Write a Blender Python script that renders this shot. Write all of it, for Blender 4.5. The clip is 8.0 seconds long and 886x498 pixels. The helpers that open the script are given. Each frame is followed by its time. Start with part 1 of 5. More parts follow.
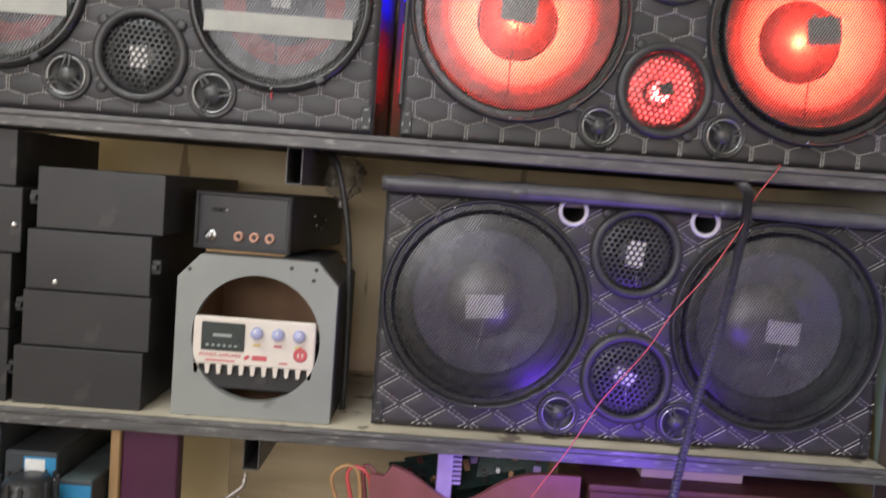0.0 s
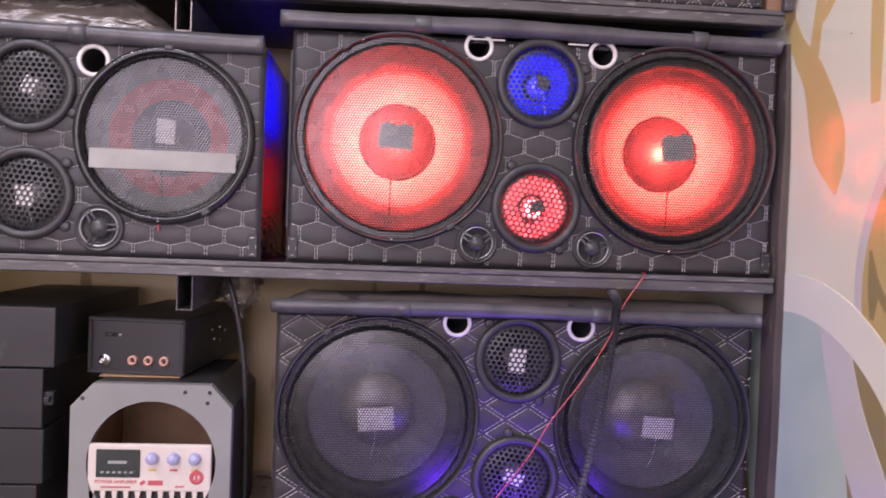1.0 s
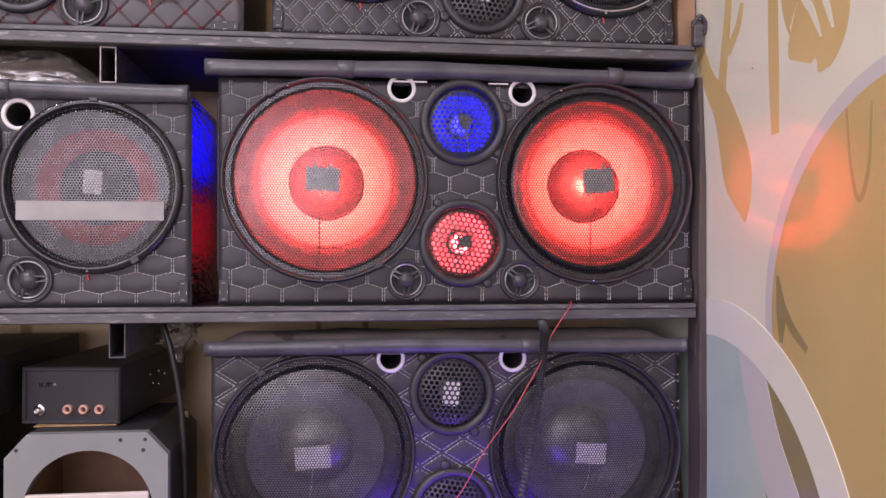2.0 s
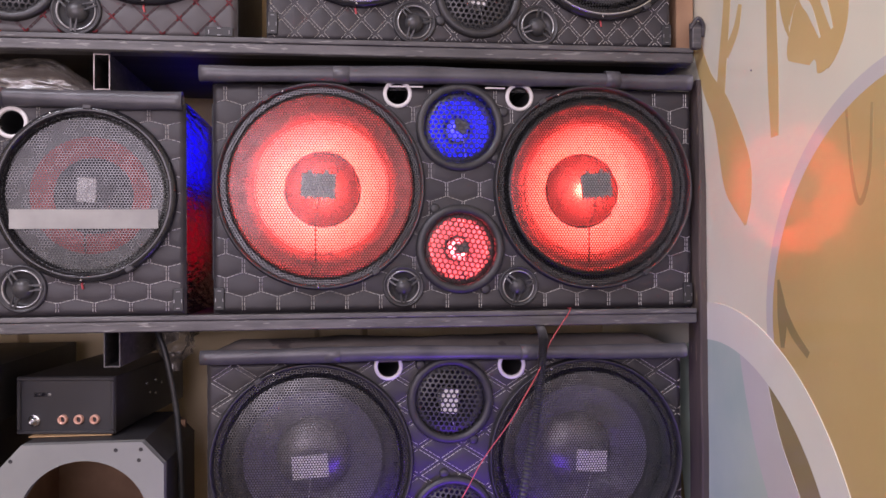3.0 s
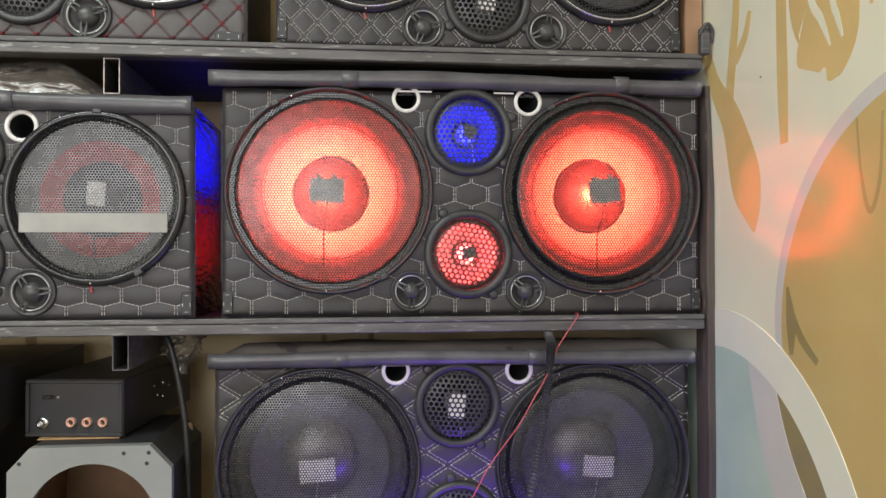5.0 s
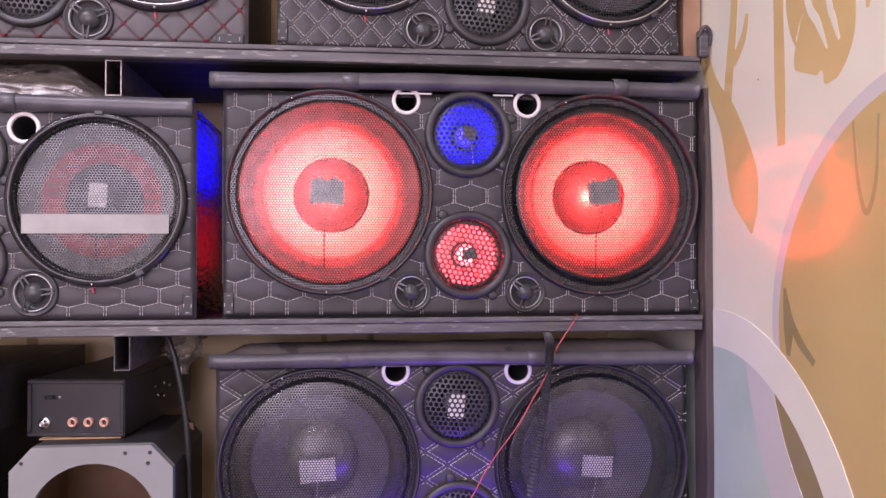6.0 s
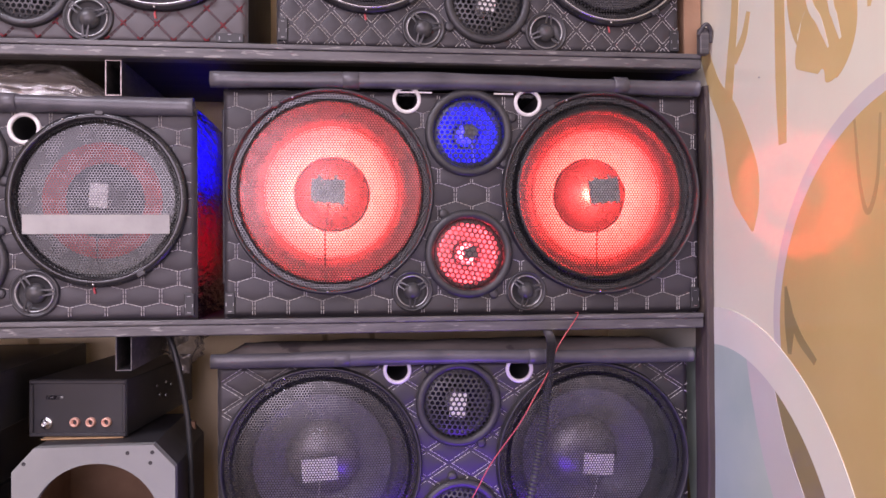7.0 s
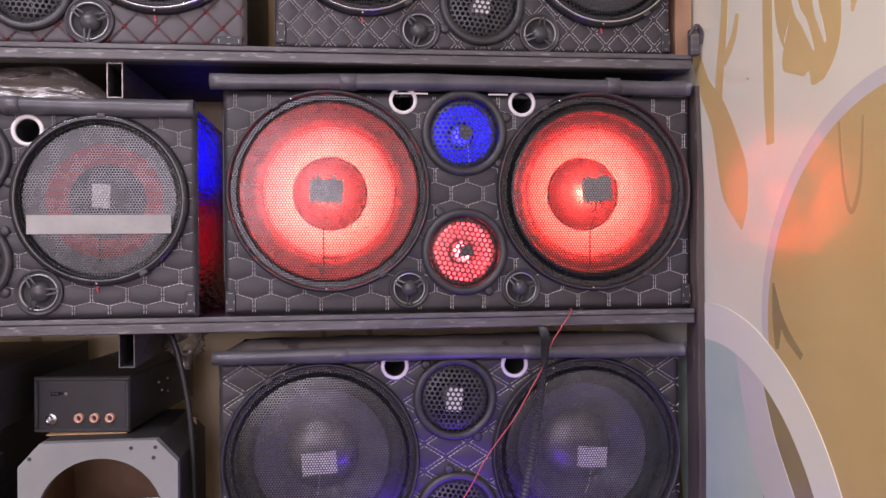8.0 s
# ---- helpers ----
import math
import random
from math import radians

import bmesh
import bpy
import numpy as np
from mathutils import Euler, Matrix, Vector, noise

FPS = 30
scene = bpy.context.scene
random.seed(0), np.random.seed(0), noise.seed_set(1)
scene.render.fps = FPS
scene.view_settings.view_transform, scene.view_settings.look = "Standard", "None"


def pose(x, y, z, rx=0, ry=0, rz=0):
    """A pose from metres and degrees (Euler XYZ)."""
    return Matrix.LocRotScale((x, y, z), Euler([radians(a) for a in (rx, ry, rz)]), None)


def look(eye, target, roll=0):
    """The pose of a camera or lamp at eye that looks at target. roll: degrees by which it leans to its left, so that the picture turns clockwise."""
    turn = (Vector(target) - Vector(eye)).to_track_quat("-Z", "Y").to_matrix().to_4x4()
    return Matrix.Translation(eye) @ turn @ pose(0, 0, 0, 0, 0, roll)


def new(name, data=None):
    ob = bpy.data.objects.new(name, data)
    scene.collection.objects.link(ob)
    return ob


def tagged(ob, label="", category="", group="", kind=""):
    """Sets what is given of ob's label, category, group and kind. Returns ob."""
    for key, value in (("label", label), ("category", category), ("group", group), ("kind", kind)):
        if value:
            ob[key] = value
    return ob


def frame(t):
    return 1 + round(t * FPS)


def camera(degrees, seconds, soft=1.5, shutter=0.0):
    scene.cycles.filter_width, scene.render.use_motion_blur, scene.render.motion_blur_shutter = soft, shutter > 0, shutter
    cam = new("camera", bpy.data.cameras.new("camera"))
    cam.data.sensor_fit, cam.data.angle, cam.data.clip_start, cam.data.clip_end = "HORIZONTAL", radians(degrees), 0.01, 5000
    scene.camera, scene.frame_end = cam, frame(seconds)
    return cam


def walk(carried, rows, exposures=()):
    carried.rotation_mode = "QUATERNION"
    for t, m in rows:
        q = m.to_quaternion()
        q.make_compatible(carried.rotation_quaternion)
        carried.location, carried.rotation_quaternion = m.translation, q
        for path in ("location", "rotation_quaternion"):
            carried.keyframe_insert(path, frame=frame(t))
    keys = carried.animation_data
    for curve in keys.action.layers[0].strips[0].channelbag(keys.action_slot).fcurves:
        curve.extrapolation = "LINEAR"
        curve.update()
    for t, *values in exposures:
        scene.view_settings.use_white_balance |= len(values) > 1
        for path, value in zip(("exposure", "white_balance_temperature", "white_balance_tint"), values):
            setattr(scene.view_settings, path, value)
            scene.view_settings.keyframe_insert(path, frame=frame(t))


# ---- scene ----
cam = camera(57.0, 8.0, shutter=0.4)
PATH = [
    (0, (0.037, -0.825, 1.266), (0.056, 1.17, 1.129), 4.3),
    (0.5, (0.055, -0.849, 1.329), (0.155, 1.146, 1.237), 3.3),
    (1, (0.084, -0.862, 1.355), (0.251, 1.13, 1.312), 2.1),
    (1.5, (0.108, -0.877, 1.367), (0.322, 1.112, 1.359), 1.0),
    (2, (0.125, -0.885, 1.373), (0.365, 1.101, 1.383), 0.0),
    (3.5, (0.132, -0.875, 1.375), (0.362, 1.112, 1.398), -0.5),
    (4, (0.132, -0.876, 1.379), (0.352, 1.112, 1.396), -0.3),
    (4.5, (0.129, -0.876, 1.378), (0.35, 1.111, 1.402), -0.2),
    (6, (0.127, -0.883, 1.379), (0.351, 1.104, 1.405), -0.1),
    (6.5, (0.13, -0.883, 1.377), (0.348, 1.105, 1.407), -0.3),
    (7, (0.125, -0.883, 1.384), (0.351, 1.104, 1.396), -0.3),
    (7.5, (0.124, -0.888, 1.383), (0.354, 1.099, 1.394), -0.5),
    (8, (0.124, -0.901, 1.389), (0.357, 1.086, 1.385), -0.5),
]
walk(cam, [(t, look(eye, target, roll)) for t, eye, target, roll in PATH],
     ((0.0, -0.1, 6500, 16), (0.4, -0.05, 6500, 20), (0.6, -0.02, 6300, 42), (1.2, -0.08, 6300, 42), (2.2, -0.25, 6300, 41), (3.3, -0.30, 6300, 41), (4.1, -0.30, 6300, 41),
      (4.3, -0.12, 6500, 12), (5.8, -0.12, 6500, 12), (6.0, 0.04, 6300, 50), (7.2, 0.02, 6300, 50), (8.0, -0.22, 6300, 41)))

# ---- world and lights ----
world = bpy.data.worlds.new("sky")
scene.world = world
world.use_nodes = True
sky = world.node_tree.nodes.new("ShaderNodeTexSky")
sky.sky_type, sky.sun_disc, sky.sun_elevation, sky.sun_rotation = "NISHITA", False, radians(40), radians(160)
world.node_tree.links.new(sky.outputs[0], world.node_tree.nodes["Background"].inputs[0])
world.node_tree.nodes["Background"].inputs[1].default_value = 0.08


def lamp(name, kind, m, energy, colour, size=0.1, size_y=None):
    data = bpy.data.lights.new(name, kind)
    data.energy, data.color = energy, colour
    if kind == "AREA":
        data.shape, data.size = ("RECTANGLE" if size_y else "DISK"), size
        if size_y:
            data.size_y = size_y
    elif kind != "SUN":
        data.shadow_soft_size = size
    ob = new(name, data)
    ob.matrix_world = m
    return ob


SUN = lamp("sun", "SUN", look((-1.0, -6.0, 5.0), (0, -2.2, 0)), 1.5, (1.0, 0.95, 0.88))
SUN.data.angle = radians(8)
# daylight through the shop front
lamp("shop_front_daylight", "AREA", look((-0.62, -2.16, 1.72), (-0.4, 0, 1.45)), 32, (1.0, 0.98, 0.94), 1.7, 1.1)
# the tube under the ceiling
lamp("tube_lamp_light", "AREA", look((-0.75, -0.95, 2.60), (-0.6, -0.6, 1.0)), 24, (0.86, 1.0, 0.96), 1.15, 0.05)
# violet light from an unseen source low in front, tinting the lower cabinet
lamp("violet_unseen_light", "AREA", look((0.27, -0.17, 0.985), (0.255, 0.0, 1.115)), 0.52, (0.15, 0.02, 1.0), 0.16, 0.04).data.spread = radians(140)

# ---- materials ----


def ramp(nt, fac, a, b, lo=0.35, hi=0.65):
    r = nt.nodes.new("ShaderNodeValToRGB")
    r.color_ramp.elements[0].position, r.color_ramp.elements[1].position = lo, hi
    r.color_ramp.elements[0].color, r.color_ramp.elements[1].color = (*a, 1), (*b, 1)
    nt.links.new(fac, r.inputs[0])
    return r.outputs[0]


def material(name, a, b=None, rough=0.5, rough2=None, metal=0.0, scale=30, fine=300, bump=0.1, depth=0.001, coat=0.0, stretch=(1, 1, 1),
             lo=0.35, hi=0.65, spec=0.5, worn=None, worn_at=0.62):
    """Two colours mixed by a coarse noise, with a fine relief; worn: a third colour in chips."""
    b = b or tuple(c * 0.8 for c in a)
    mat = bpy.data.materials.new(name)
    mat.use_nodes = True
    nt = mat.node_tree
    bsdf = nt.nodes["Principled BSDF"]
    geo = nt.nodes.new("ShaderNodeTexCoord")
    mapping = nt.nodes.new("ShaderNodeMapping")
    mapping.inputs["Scale"].default_value = stretch
    nt.links.new(geo.outputs["Object"], mapping.inputs[0])
    coarse = nt.nodes.new("ShaderNodeTexNoise")
    coarse.inputs["Scale"].default_value, coarse.inputs["Detail"].default_value = scale, 5
    nt.links.new(mapping.outputs[0], coarse.inputs[0])
    colour = ramp(nt, coarse.outputs[0], a, b, lo, hi)
    small = nt.nodes.new("ShaderNodeTexNoise")
    small.inputs["Scale"].default_value, small.inputs["Detail"].default_value = fine, 3
    nt.links.new(mapping.outputs[0], small.inputs[0])
    if worn:
        chips = nt.nodes.new("ShaderNodeTexNoise")
        chips.inputs["Scale"].default_value, chips.inputs["Detail"].default_value = scale * 2.3, 8
        nt.links.new(mapping.outputs[0], chips.inputs[0])
        fac = ramp(nt, chips.outputs[0], (0, 0, 0), (1, 1, 1), worn_at, worn_at + 0.05)
        mix = nt.nodes.new("ShaderNodeMixRGB")
        mix.inputs[2].default_value = (*worn, 1)
        nt.links.new(fac, mix.inputs[0])
        nt.links.new(colour, mix.inputs[1])
        colour = mix.outputs[0]
    nt.links.new(colour, bsdf.inputs["Base Color"])
    rr = nt.nodes.new("ShaderNodeMapRange")
    rr.inputs["To Min"].default_value, rr.inputs["To Max"].default_value = rough, rough2 if rough2 is not None else min(1, rough + 0.12)
    nt.links.new(coarse.outputs[0], rr.inputs[0])
    nt.links.new(rr.outputs[0], bsdf.inputs["Roughness"])
    bsdf.inputs["Metallic"].default_value = metal
    bsdf.inputs["Coat Weight"].default_value = coat
    bsdf.inputs["Coat Roughness"].default_value = 0.09
    bsdf.inputs["Coat IOR"].default_value = 1.65
    bsdf.inputs["Specular IOR Level"].default_value = spec
    if bump:
        bp = nt.nodes.new("ShaderNodeBump")
        bp.inputs["Strength"].default_value, bp.inputs["Distance"].default_value = bump, depth
        nt.links.new(small.outputs[0], bp.inputs["Height"])
        nt.links.new(bp.outputs[0], bsdf.inputs["Normal"])
    return mat


LEATHER = material("black_leatherette", (0.036, 0.032, 0.037), (0.024, 0.022, 0.027), 0.42, 0.58, scale=14, fine=900, bump=0.35, depth=0.0006)
LEATHER_GREY = material("grey_leatherette", (0.075, 0.066, 0.070), (0.055, 0.049, 0.053), 0.45, 0.6, scale=14, fine=900, bump=0.35, depth=0.0006)
VINYL = material("rolled_vinyl", (0.095, 0.092, 0.105), (0.055, 0.053, 0.062), 0.27, 0.42, scale=25, fine=500, bump=0.2)
SIDE_GLOSS = material("glossy_black_laminate", (0.012, 0.012, 0.016), (0.018, 0.017, 0.022), 0.14, 0.26, scale=20, fine=90, bump=1.0, depth=0.006, stretch=(1, 0.3, 2.0))
THREAD = material("pale_thread", (0.62, 0.60, 0.58), (0.48, 0.46, 0.46), 0.7, scale=200, bump=0)
THREAD_RED = material("red_thread", (0.42, 0.03, 0.04), (0.30, 0.03, 0.04), 0.7, scale=200, bump=0)
THREAD_DARK = material("dull_red_thread", (0.13, 0.035, 0.045), (0.09, 0.03, 0.04), 0.8, scale=200, bump=0)
PLASTIC = material("black_plastic", (0.022, 0.022, 0.025), (0.033, 0.032, 0.036), 0.33, 0.48, scale=60, fine=700, bump=0.12)
PLASTIC_GLOSS = material("glossy_black_plastic", (0.012, 0.012, 0.014), (0.02, 0.02, 0.024), 0.16, 0.28, scale=60, fine=500, bump=0.05)
# paler mesh: some cabinets' own finish, and the shop-front reflection put into the colour
MESH_NICKEL_LIT = material("lit_nickel_mesh_steel", (0.105, 0.105, 0.108), (0.08, 0.08, 0.083), 0.22, 0.32, metal=0.85, scale=60, bump=0)
# darker copy of the mesh, without that reflection
MESH_STEEL = material("dim_nickel_mesh_steel", (0.062, 0.062, 0.065), (0.048, 0.048, 0.050), 0.22, 0.32, metal=0.85, scale=60, bump=0)
CONE_SILVER = material("silver_paper_cone", (0.37, 0.365, 0.355), (0.33, 0.325, 0.315), 0.5, 0.6, metal=0.0, scale=30, fine=400, bump=0.15)
CONE_GREY = material("grey_paper_cone", (0.27, 0.265, 0.262), (0.235, 0.23, 0.228), 0.5, 0.6, metal=0.0, scale=30, fine=400, bump=0.2)
CONE_BLACK = material("black_paper_cone", (0.05, 0.05, 0.055), (0.035, 0.035, 0.04), 0.4, 0.55, scale=40, fine=400, bump=0.2)
CONE_MID = material("dark_grey_paper_cone", (0.055, 0.055, 0.058), (0.042, 0.042, 0.045), 0.4, 0.5, scale=40, fine=400, bump=0.15)
CONE_PALE = material("pale_paper_cone", (0.20, 0.205, 0.20), (0.15, 0.155, 0.15), 0.6, scale=30, fine=400, bump=0.2)
CONE_RED = material("brick_red_cone_print", (0.55, 0.085, 0.07), (0.45, 0.07, 0.06), 0.55, scale=40, fine=400, bump=0.2)
RUBBER_DARK = material("dark_grey_surround", (0.075, 0.073, 0.075), (0.062, 0.061, 0.062), 0.5, scale=60, fine=400, bump=0.1)
RUBBER = material("rubber_surround", (0.020, 0.020, 0.022), (0.030, 0.030, 0.033), 0.45, 0.6, scale=60, fine=400, bump=0.1)
RUBBER_GREY = material("grey_foam_surround", (0.12, 0.12, 0.12), (0.10, 0.10, 0.10), 0.6, scale=60, fine=400, bump=0.1)
CAP_GREY = material("grey_dust_cap", (0.034, 0.032, 0.033), (0.028, 0.027, 0.028), 0.32, 0.40, metal=0.0, scale=40, bump=0.05)
CAP_SMOKE = material("smoke_dust_cap", (0.34, 0.33, 0.35), (0.27, 0.26, 0.28), 0.30, 0.4, metal=0.5, scale=40, bump=0.05)
CONE_SMOKE = material("smoke_grey_cone", (0.21, 0.20, 0.25), (0.17, 0.16, 0.20), 0.32, 0.45, metal=0.1, scale=30, fine=400, bump=0.15)
CAP_SILVER = material("silver_dust_cap", (0.62, 0.61, 0.62), (0.52, 0.51, 0.52), 0.34, 0.42, metal=0.5, scale=40, bump=0.05)
PAPER = material("greyish_paper", (0.35, 0.345, 0.33), (0.28, 0.275, 0.265), 0.55, scale=25, fine=200, bump=0.2)
BOARD_WHITE = material("white_lamp_board", (0.86, 0.83, 0.82), (0.78, 0.76, 0.76), 0.5, scale=60, bump=0.05)
# greyer copy of the white board, its backlit shade put into the colour
BOARD_BACKLIT = material("backlit_lamp_board", (0.62, 0.60, 0.59), (0.52, 0.50, 0.49), 0.5, scale=60, bump=0.05)
PVC = material("white_pvc", (0.72, 0.70, 0.70), (0.60, 0.58, 0.58), 0.35, scale=60, bump=0.05)
DULL = material("dull_dark_metal", (0.42, 0.42, 0.43), (0.32, 0.32, 0.33), 0.25, metal=0.8, scale=80, bump=0.03)
DOME = material("dark_grey_dome", (0.05, 0.05, 0.054), (0.04, 0.04, 0.043), 0.3, 0.4, scale=80, bump=0.03)
CHROME = material("chrome", (0.62, 0.62, 0.64), (0.5, 0.5, 0.52), 0.18, 0.3, metal=1.0, scale=80, bump=0.03)
STEEL = material("black_painted_steel_worn", (0.085, 0.080, 0.083), (0.045, 0.042, 0.046), 0.34, 0.5, scale=40, fine=200, bump=0.3,
                 stretch=(0.12, 1, 3.0), worn=(0.135, 0.125, 0.122), worn_at=0.60)
RAIL = material("black_rail_steel_scuffed", (0.11, 0.105, 0.107), (0.06, 0.057, 0.06), 0.32, 0.5, scale=70, fine=260, bump=0.4,
                stretch=(0.3, 1, 2.2), worn=(0.21, 0.20, 0.195), worn_at=0.61)
STEEL_CUT = material("cut_steel_edge", (0.34, 0.30, 0.29), (0.22, 0.18, 0.17), 0.4, metal=0.7, scale=120, bump=0.1)
PLY = material("dusty_plywood", (0.52, 0.42, 0.27), (0.40, 0.31, 0.19), 0.65, scale=9, fine=120, bump=0.2, stretch=(0.5, 3, 3), worn=(0.22, 0.15, 0.09), worn_at=0.68)
DUST_BOARD = material("dusty_pale_board", (0.56, 0.50, 0.40), (0.40, 0.35, 0.28), 0.7, scale=12, fine=150, bump=0.2, worn=(0.16, 0.13, 0.11), worn_at=0.6)
# darker brown for the two upper shelf boards
BOARD_DARK = material("dark_brown_board", (0.05, 0.036, 0.030), (0.03, 0.022, 0.02), 0.6, scale=12, fine=150, bump=0.25, stretch=(0.4, 3, 3))
BACK_BOARD = material("pale_yellow_back_board", (0.88, 0.74, 0.50), (0.80, 0.65, 0.41), 0.6, scale=5, fine=120, bump=0.2, stretch=(2.5, 1, 0.4), worn=(0.45, 0.33, 0.19), worn_at=0.63)
DUST_TOP = material("thick_grey_dust", (0.30, 0.265, 0.24), (0.20, 0.175, 0.165), 0.75, scale=14, fine=200, bump=0.3, worn=(0.12, 0.10, 0.10), worn_at=0.62)
DUSTY_BLACK = material("dusty_black_wrap", (0.20, 0.165, 0.15), (0.13, 0.11, 0.10), 0.55, scale=20, fine=300, bump=0.2)
WOOD = material("bare_softwood", (0.44, 0.28, 0.14), (0.32, 0.19, 0.09), 0.6, scale=14, fine=150, bump=0.2, stretch=(4, 4, 0.5))
WOOD_DARK = material("raw_chipboard_inside", (0.42, 0.25, 0.15), (0.30, 0.17, 0.10), 0.7, scale=18, fine=250, bump=0.3)
LATH = material("weathered_brown_lath", (0.10, 0.076, 0.065), (0.055, 0.043, 0.04), 0.6, scale=12, fine=160, bump=0.35, stretch=(3, 3, 0.5), worn=(0.32, 0.24, 0.15), worn_at=0.66)
GREY_PANEL = material("grey_painted_mdf", (0.25, 0.26, 0.255), (0.20, 0.207, 0.205), 0.45, 0.6, scale=7, fine=250, bump=0.12, worn=(0.16, 0.16, 0.16), worn_at=0.70)
BLACK_STEEL = material("matt_black_sheet_steel", (0.031, 0.030, 0.033), (0.023, 0.022, 0.025), 0.38, 0.52, scale=10, fine=600, bump=0.12, worn=(0.042, 0.040, 0.041), worn_at=0.64, spec=0.4)
BLACK_GLOSSY = material("satin_black_steel", (0.020, 0.020, 0.024), (0.028, 0.027, 0.032), 0.26, 0.40, scale=10, fine=600, bump=0.06)
AMP_FACE = material("cream_amp_face", (0.66, 0.59, 0.54), (0.60, 0.54, 0.50), 0.4, scale=40, bump=0.03)
RED_INK = material("red_ink", (0.55, 0.09, 0.11), (0.47, 0.09, 0.11), 0.5, scale=100, bump=0)
YELLOW_INK = material("yellow_ink", (0.65, 0.48, 0.10), (0.55, 0.40, 0.10), 0.5, scale=100, bump=0)
DISPLAY = material("dark_display_window", (0.045, 0.055, 0.055), (0.035, 0.042, 0.042), 0.2, scale=60, bump=0)
GREY_INK = material("grey_ink", (0.30, 0.33, 0.33), (0.25, 0.28, 0.28), 0.5, scale=60, bump=0)
KNOB_BLUE = material("pale_blue_knob", (0.42, 0.44, 0.66), (0.34, 0.35, 0.58), 0.25, scale=90, bump=0.03)
WHITE_INK = material("white_ink", (0.7, 0.7, 0.7), (0.6, 0.6, 0.6), 0.5, scale=90, bump=0)
RCA_RED = material("copper_red_socket", (0.72, 0.42, 0.32), (0.62, 0.34, 0.26), 0.3, metal=0.3, scale=90, bump=0)
RED_WIRE = material("red_wire_insulation", (0.62, 0.10, 0.10), (0.52, 0.08, 0.09), 0.35, scale=90, bump=0)
HOSE = material("black_corrugated_hose", (0.05, 0.05, 0.055), (0.04, 0.04, 0.045), 0.34, scale=90, bump=0)
CABLE = material("black_cable", (0.02, 0.02, 0.022), (0.03, 0.03, 0.032), 0.4, scale=90, bump=0.05)
BLUE_CARD = material("cyan_printed_carton", (0.03, 0.24, 0.46), (0.02, 0.17, 0.36), 0.45, scale=20, bump=0.05)
DARK_CARD = material("dark_carton", (0.045, 0.05, 0.06), (0.03, 0.034, 0.04), 0.5, scale=20, bump=0.1)
TEAL_CARD = material("grey_green_card", (0.075, 0.10, 0.105), (0.055, 0.075, 0.08), 0.5, scale=20, bump=0.1)
MAROON = material("maroon_painted_board", (0.085, 0.014, 0.055), (0.06, 0.012, 0.042), 0.45, scale=9, bump=0.1)
PINK = material("pink_plastic", (0.24, 0.075, 0.10), (0.17, 0.055, 0.06), 0.4, scale=20, bump=0.1)
BROWN_RED = material("red_brown_board", (0.12, 0.035, 0.032), (0.085, 0.027, 0.026), 0.5, scale=14, bump=0.15)
PCB = material("green_circuit_board", (0.022, 0.05, 0.04), (0.015, 0.03, 0.028), 0.45, scale=60, fine=300, bump=0.3)
VIOLET_PLASTIC = material("lilac_plastic", (0.42, 0.30, 0.72), (0.34, 0.24, 0.62), 0.35, scale=50, bump=0.05)
OCHRE_CLOTH = material("ochre_wire_bundle", (0.45, 0.26, 0.12), (0.34, 0.18, 0.10), 0.6, scale=50, bump=0.1)
WALL_CREAM = material("cream_gloss_wall_paint", (0.79, 0.785, 0.65), (0.73, 0.725, 0.60), 0.30, 0.42, scale=5, fine=90, bump=0.05, depth=0.002, coat=1.0)
PAINT_WHITE = material("off_white_gloss_paint", (0.80, 0.80, 0.72), (0.75, 0.75, 0.67), 0.28, 0.4, scale=6, fine=90, bump=0.05, depth=0.002, coat=1.0)
PAINT_GOLD = material("golden_gloss_paint", (0.62, 0.46, 0.20), (0.54, 0.39, 0.16), 0.26, 0.38, scale=5, fine=90, bump=0.05, depth=0.002, coat=1.0)
PAINT_AMBER = material("amber_gloss_paint", (0.70, 0.52, 0.23), (0.62, 0.45, 0.19), 0.3, 0.4, scale=8, fine=90, bump=0.05, depth=0.002, coat=1.0)
PAINT_LILAC = material("lilac_gloss_paint", (0.64, 0.62, 0.62), (0.58, 0.56, 0.565), 0.3, 0.4, scale=8, fine=90, bump=0.05, depth=0.002, coat=1.0)
PAINT_TEAL = material("grey_green_gloss_paint", (0.41, 0.55, 0.50), (0.55, 0.66, 0.58), 0.3, 0.42, scale=6, fine=90, bump=0.05, depth=0.002, coat=1.0)
PAINT_OLIVE = material("olive_gloss_paint", (0.33, 0.26, 0.11), (0.28, 0.22, 0.10), 0.3, 0.42, scale=8, fine=90, bump=0.05, depth=0.002, coat=1.0)
REFLECTION_OCHRE = material("dull_ochre_reflection", (0.47, 0.35, 0.15), (0.42, 0.31, 0.13), 0.3, 0.42, scale=8, fine=90, bump=0.05, depth=0.002, coat=1.0)
PLASTER = material("yellowish_plaster", (0.55, 0.46, 0.32), (0.48, 0.40, 0.27), 0.7, scale=4, fine=80, bump=0.2, depth=0.003)
CONCRETE = material("grey_concrete", (0.26, 0.25, 0.24), (0.20, 0.19, 0.18), 0.75, scale=5, fine=60, bump=0.3, depth=0.003)

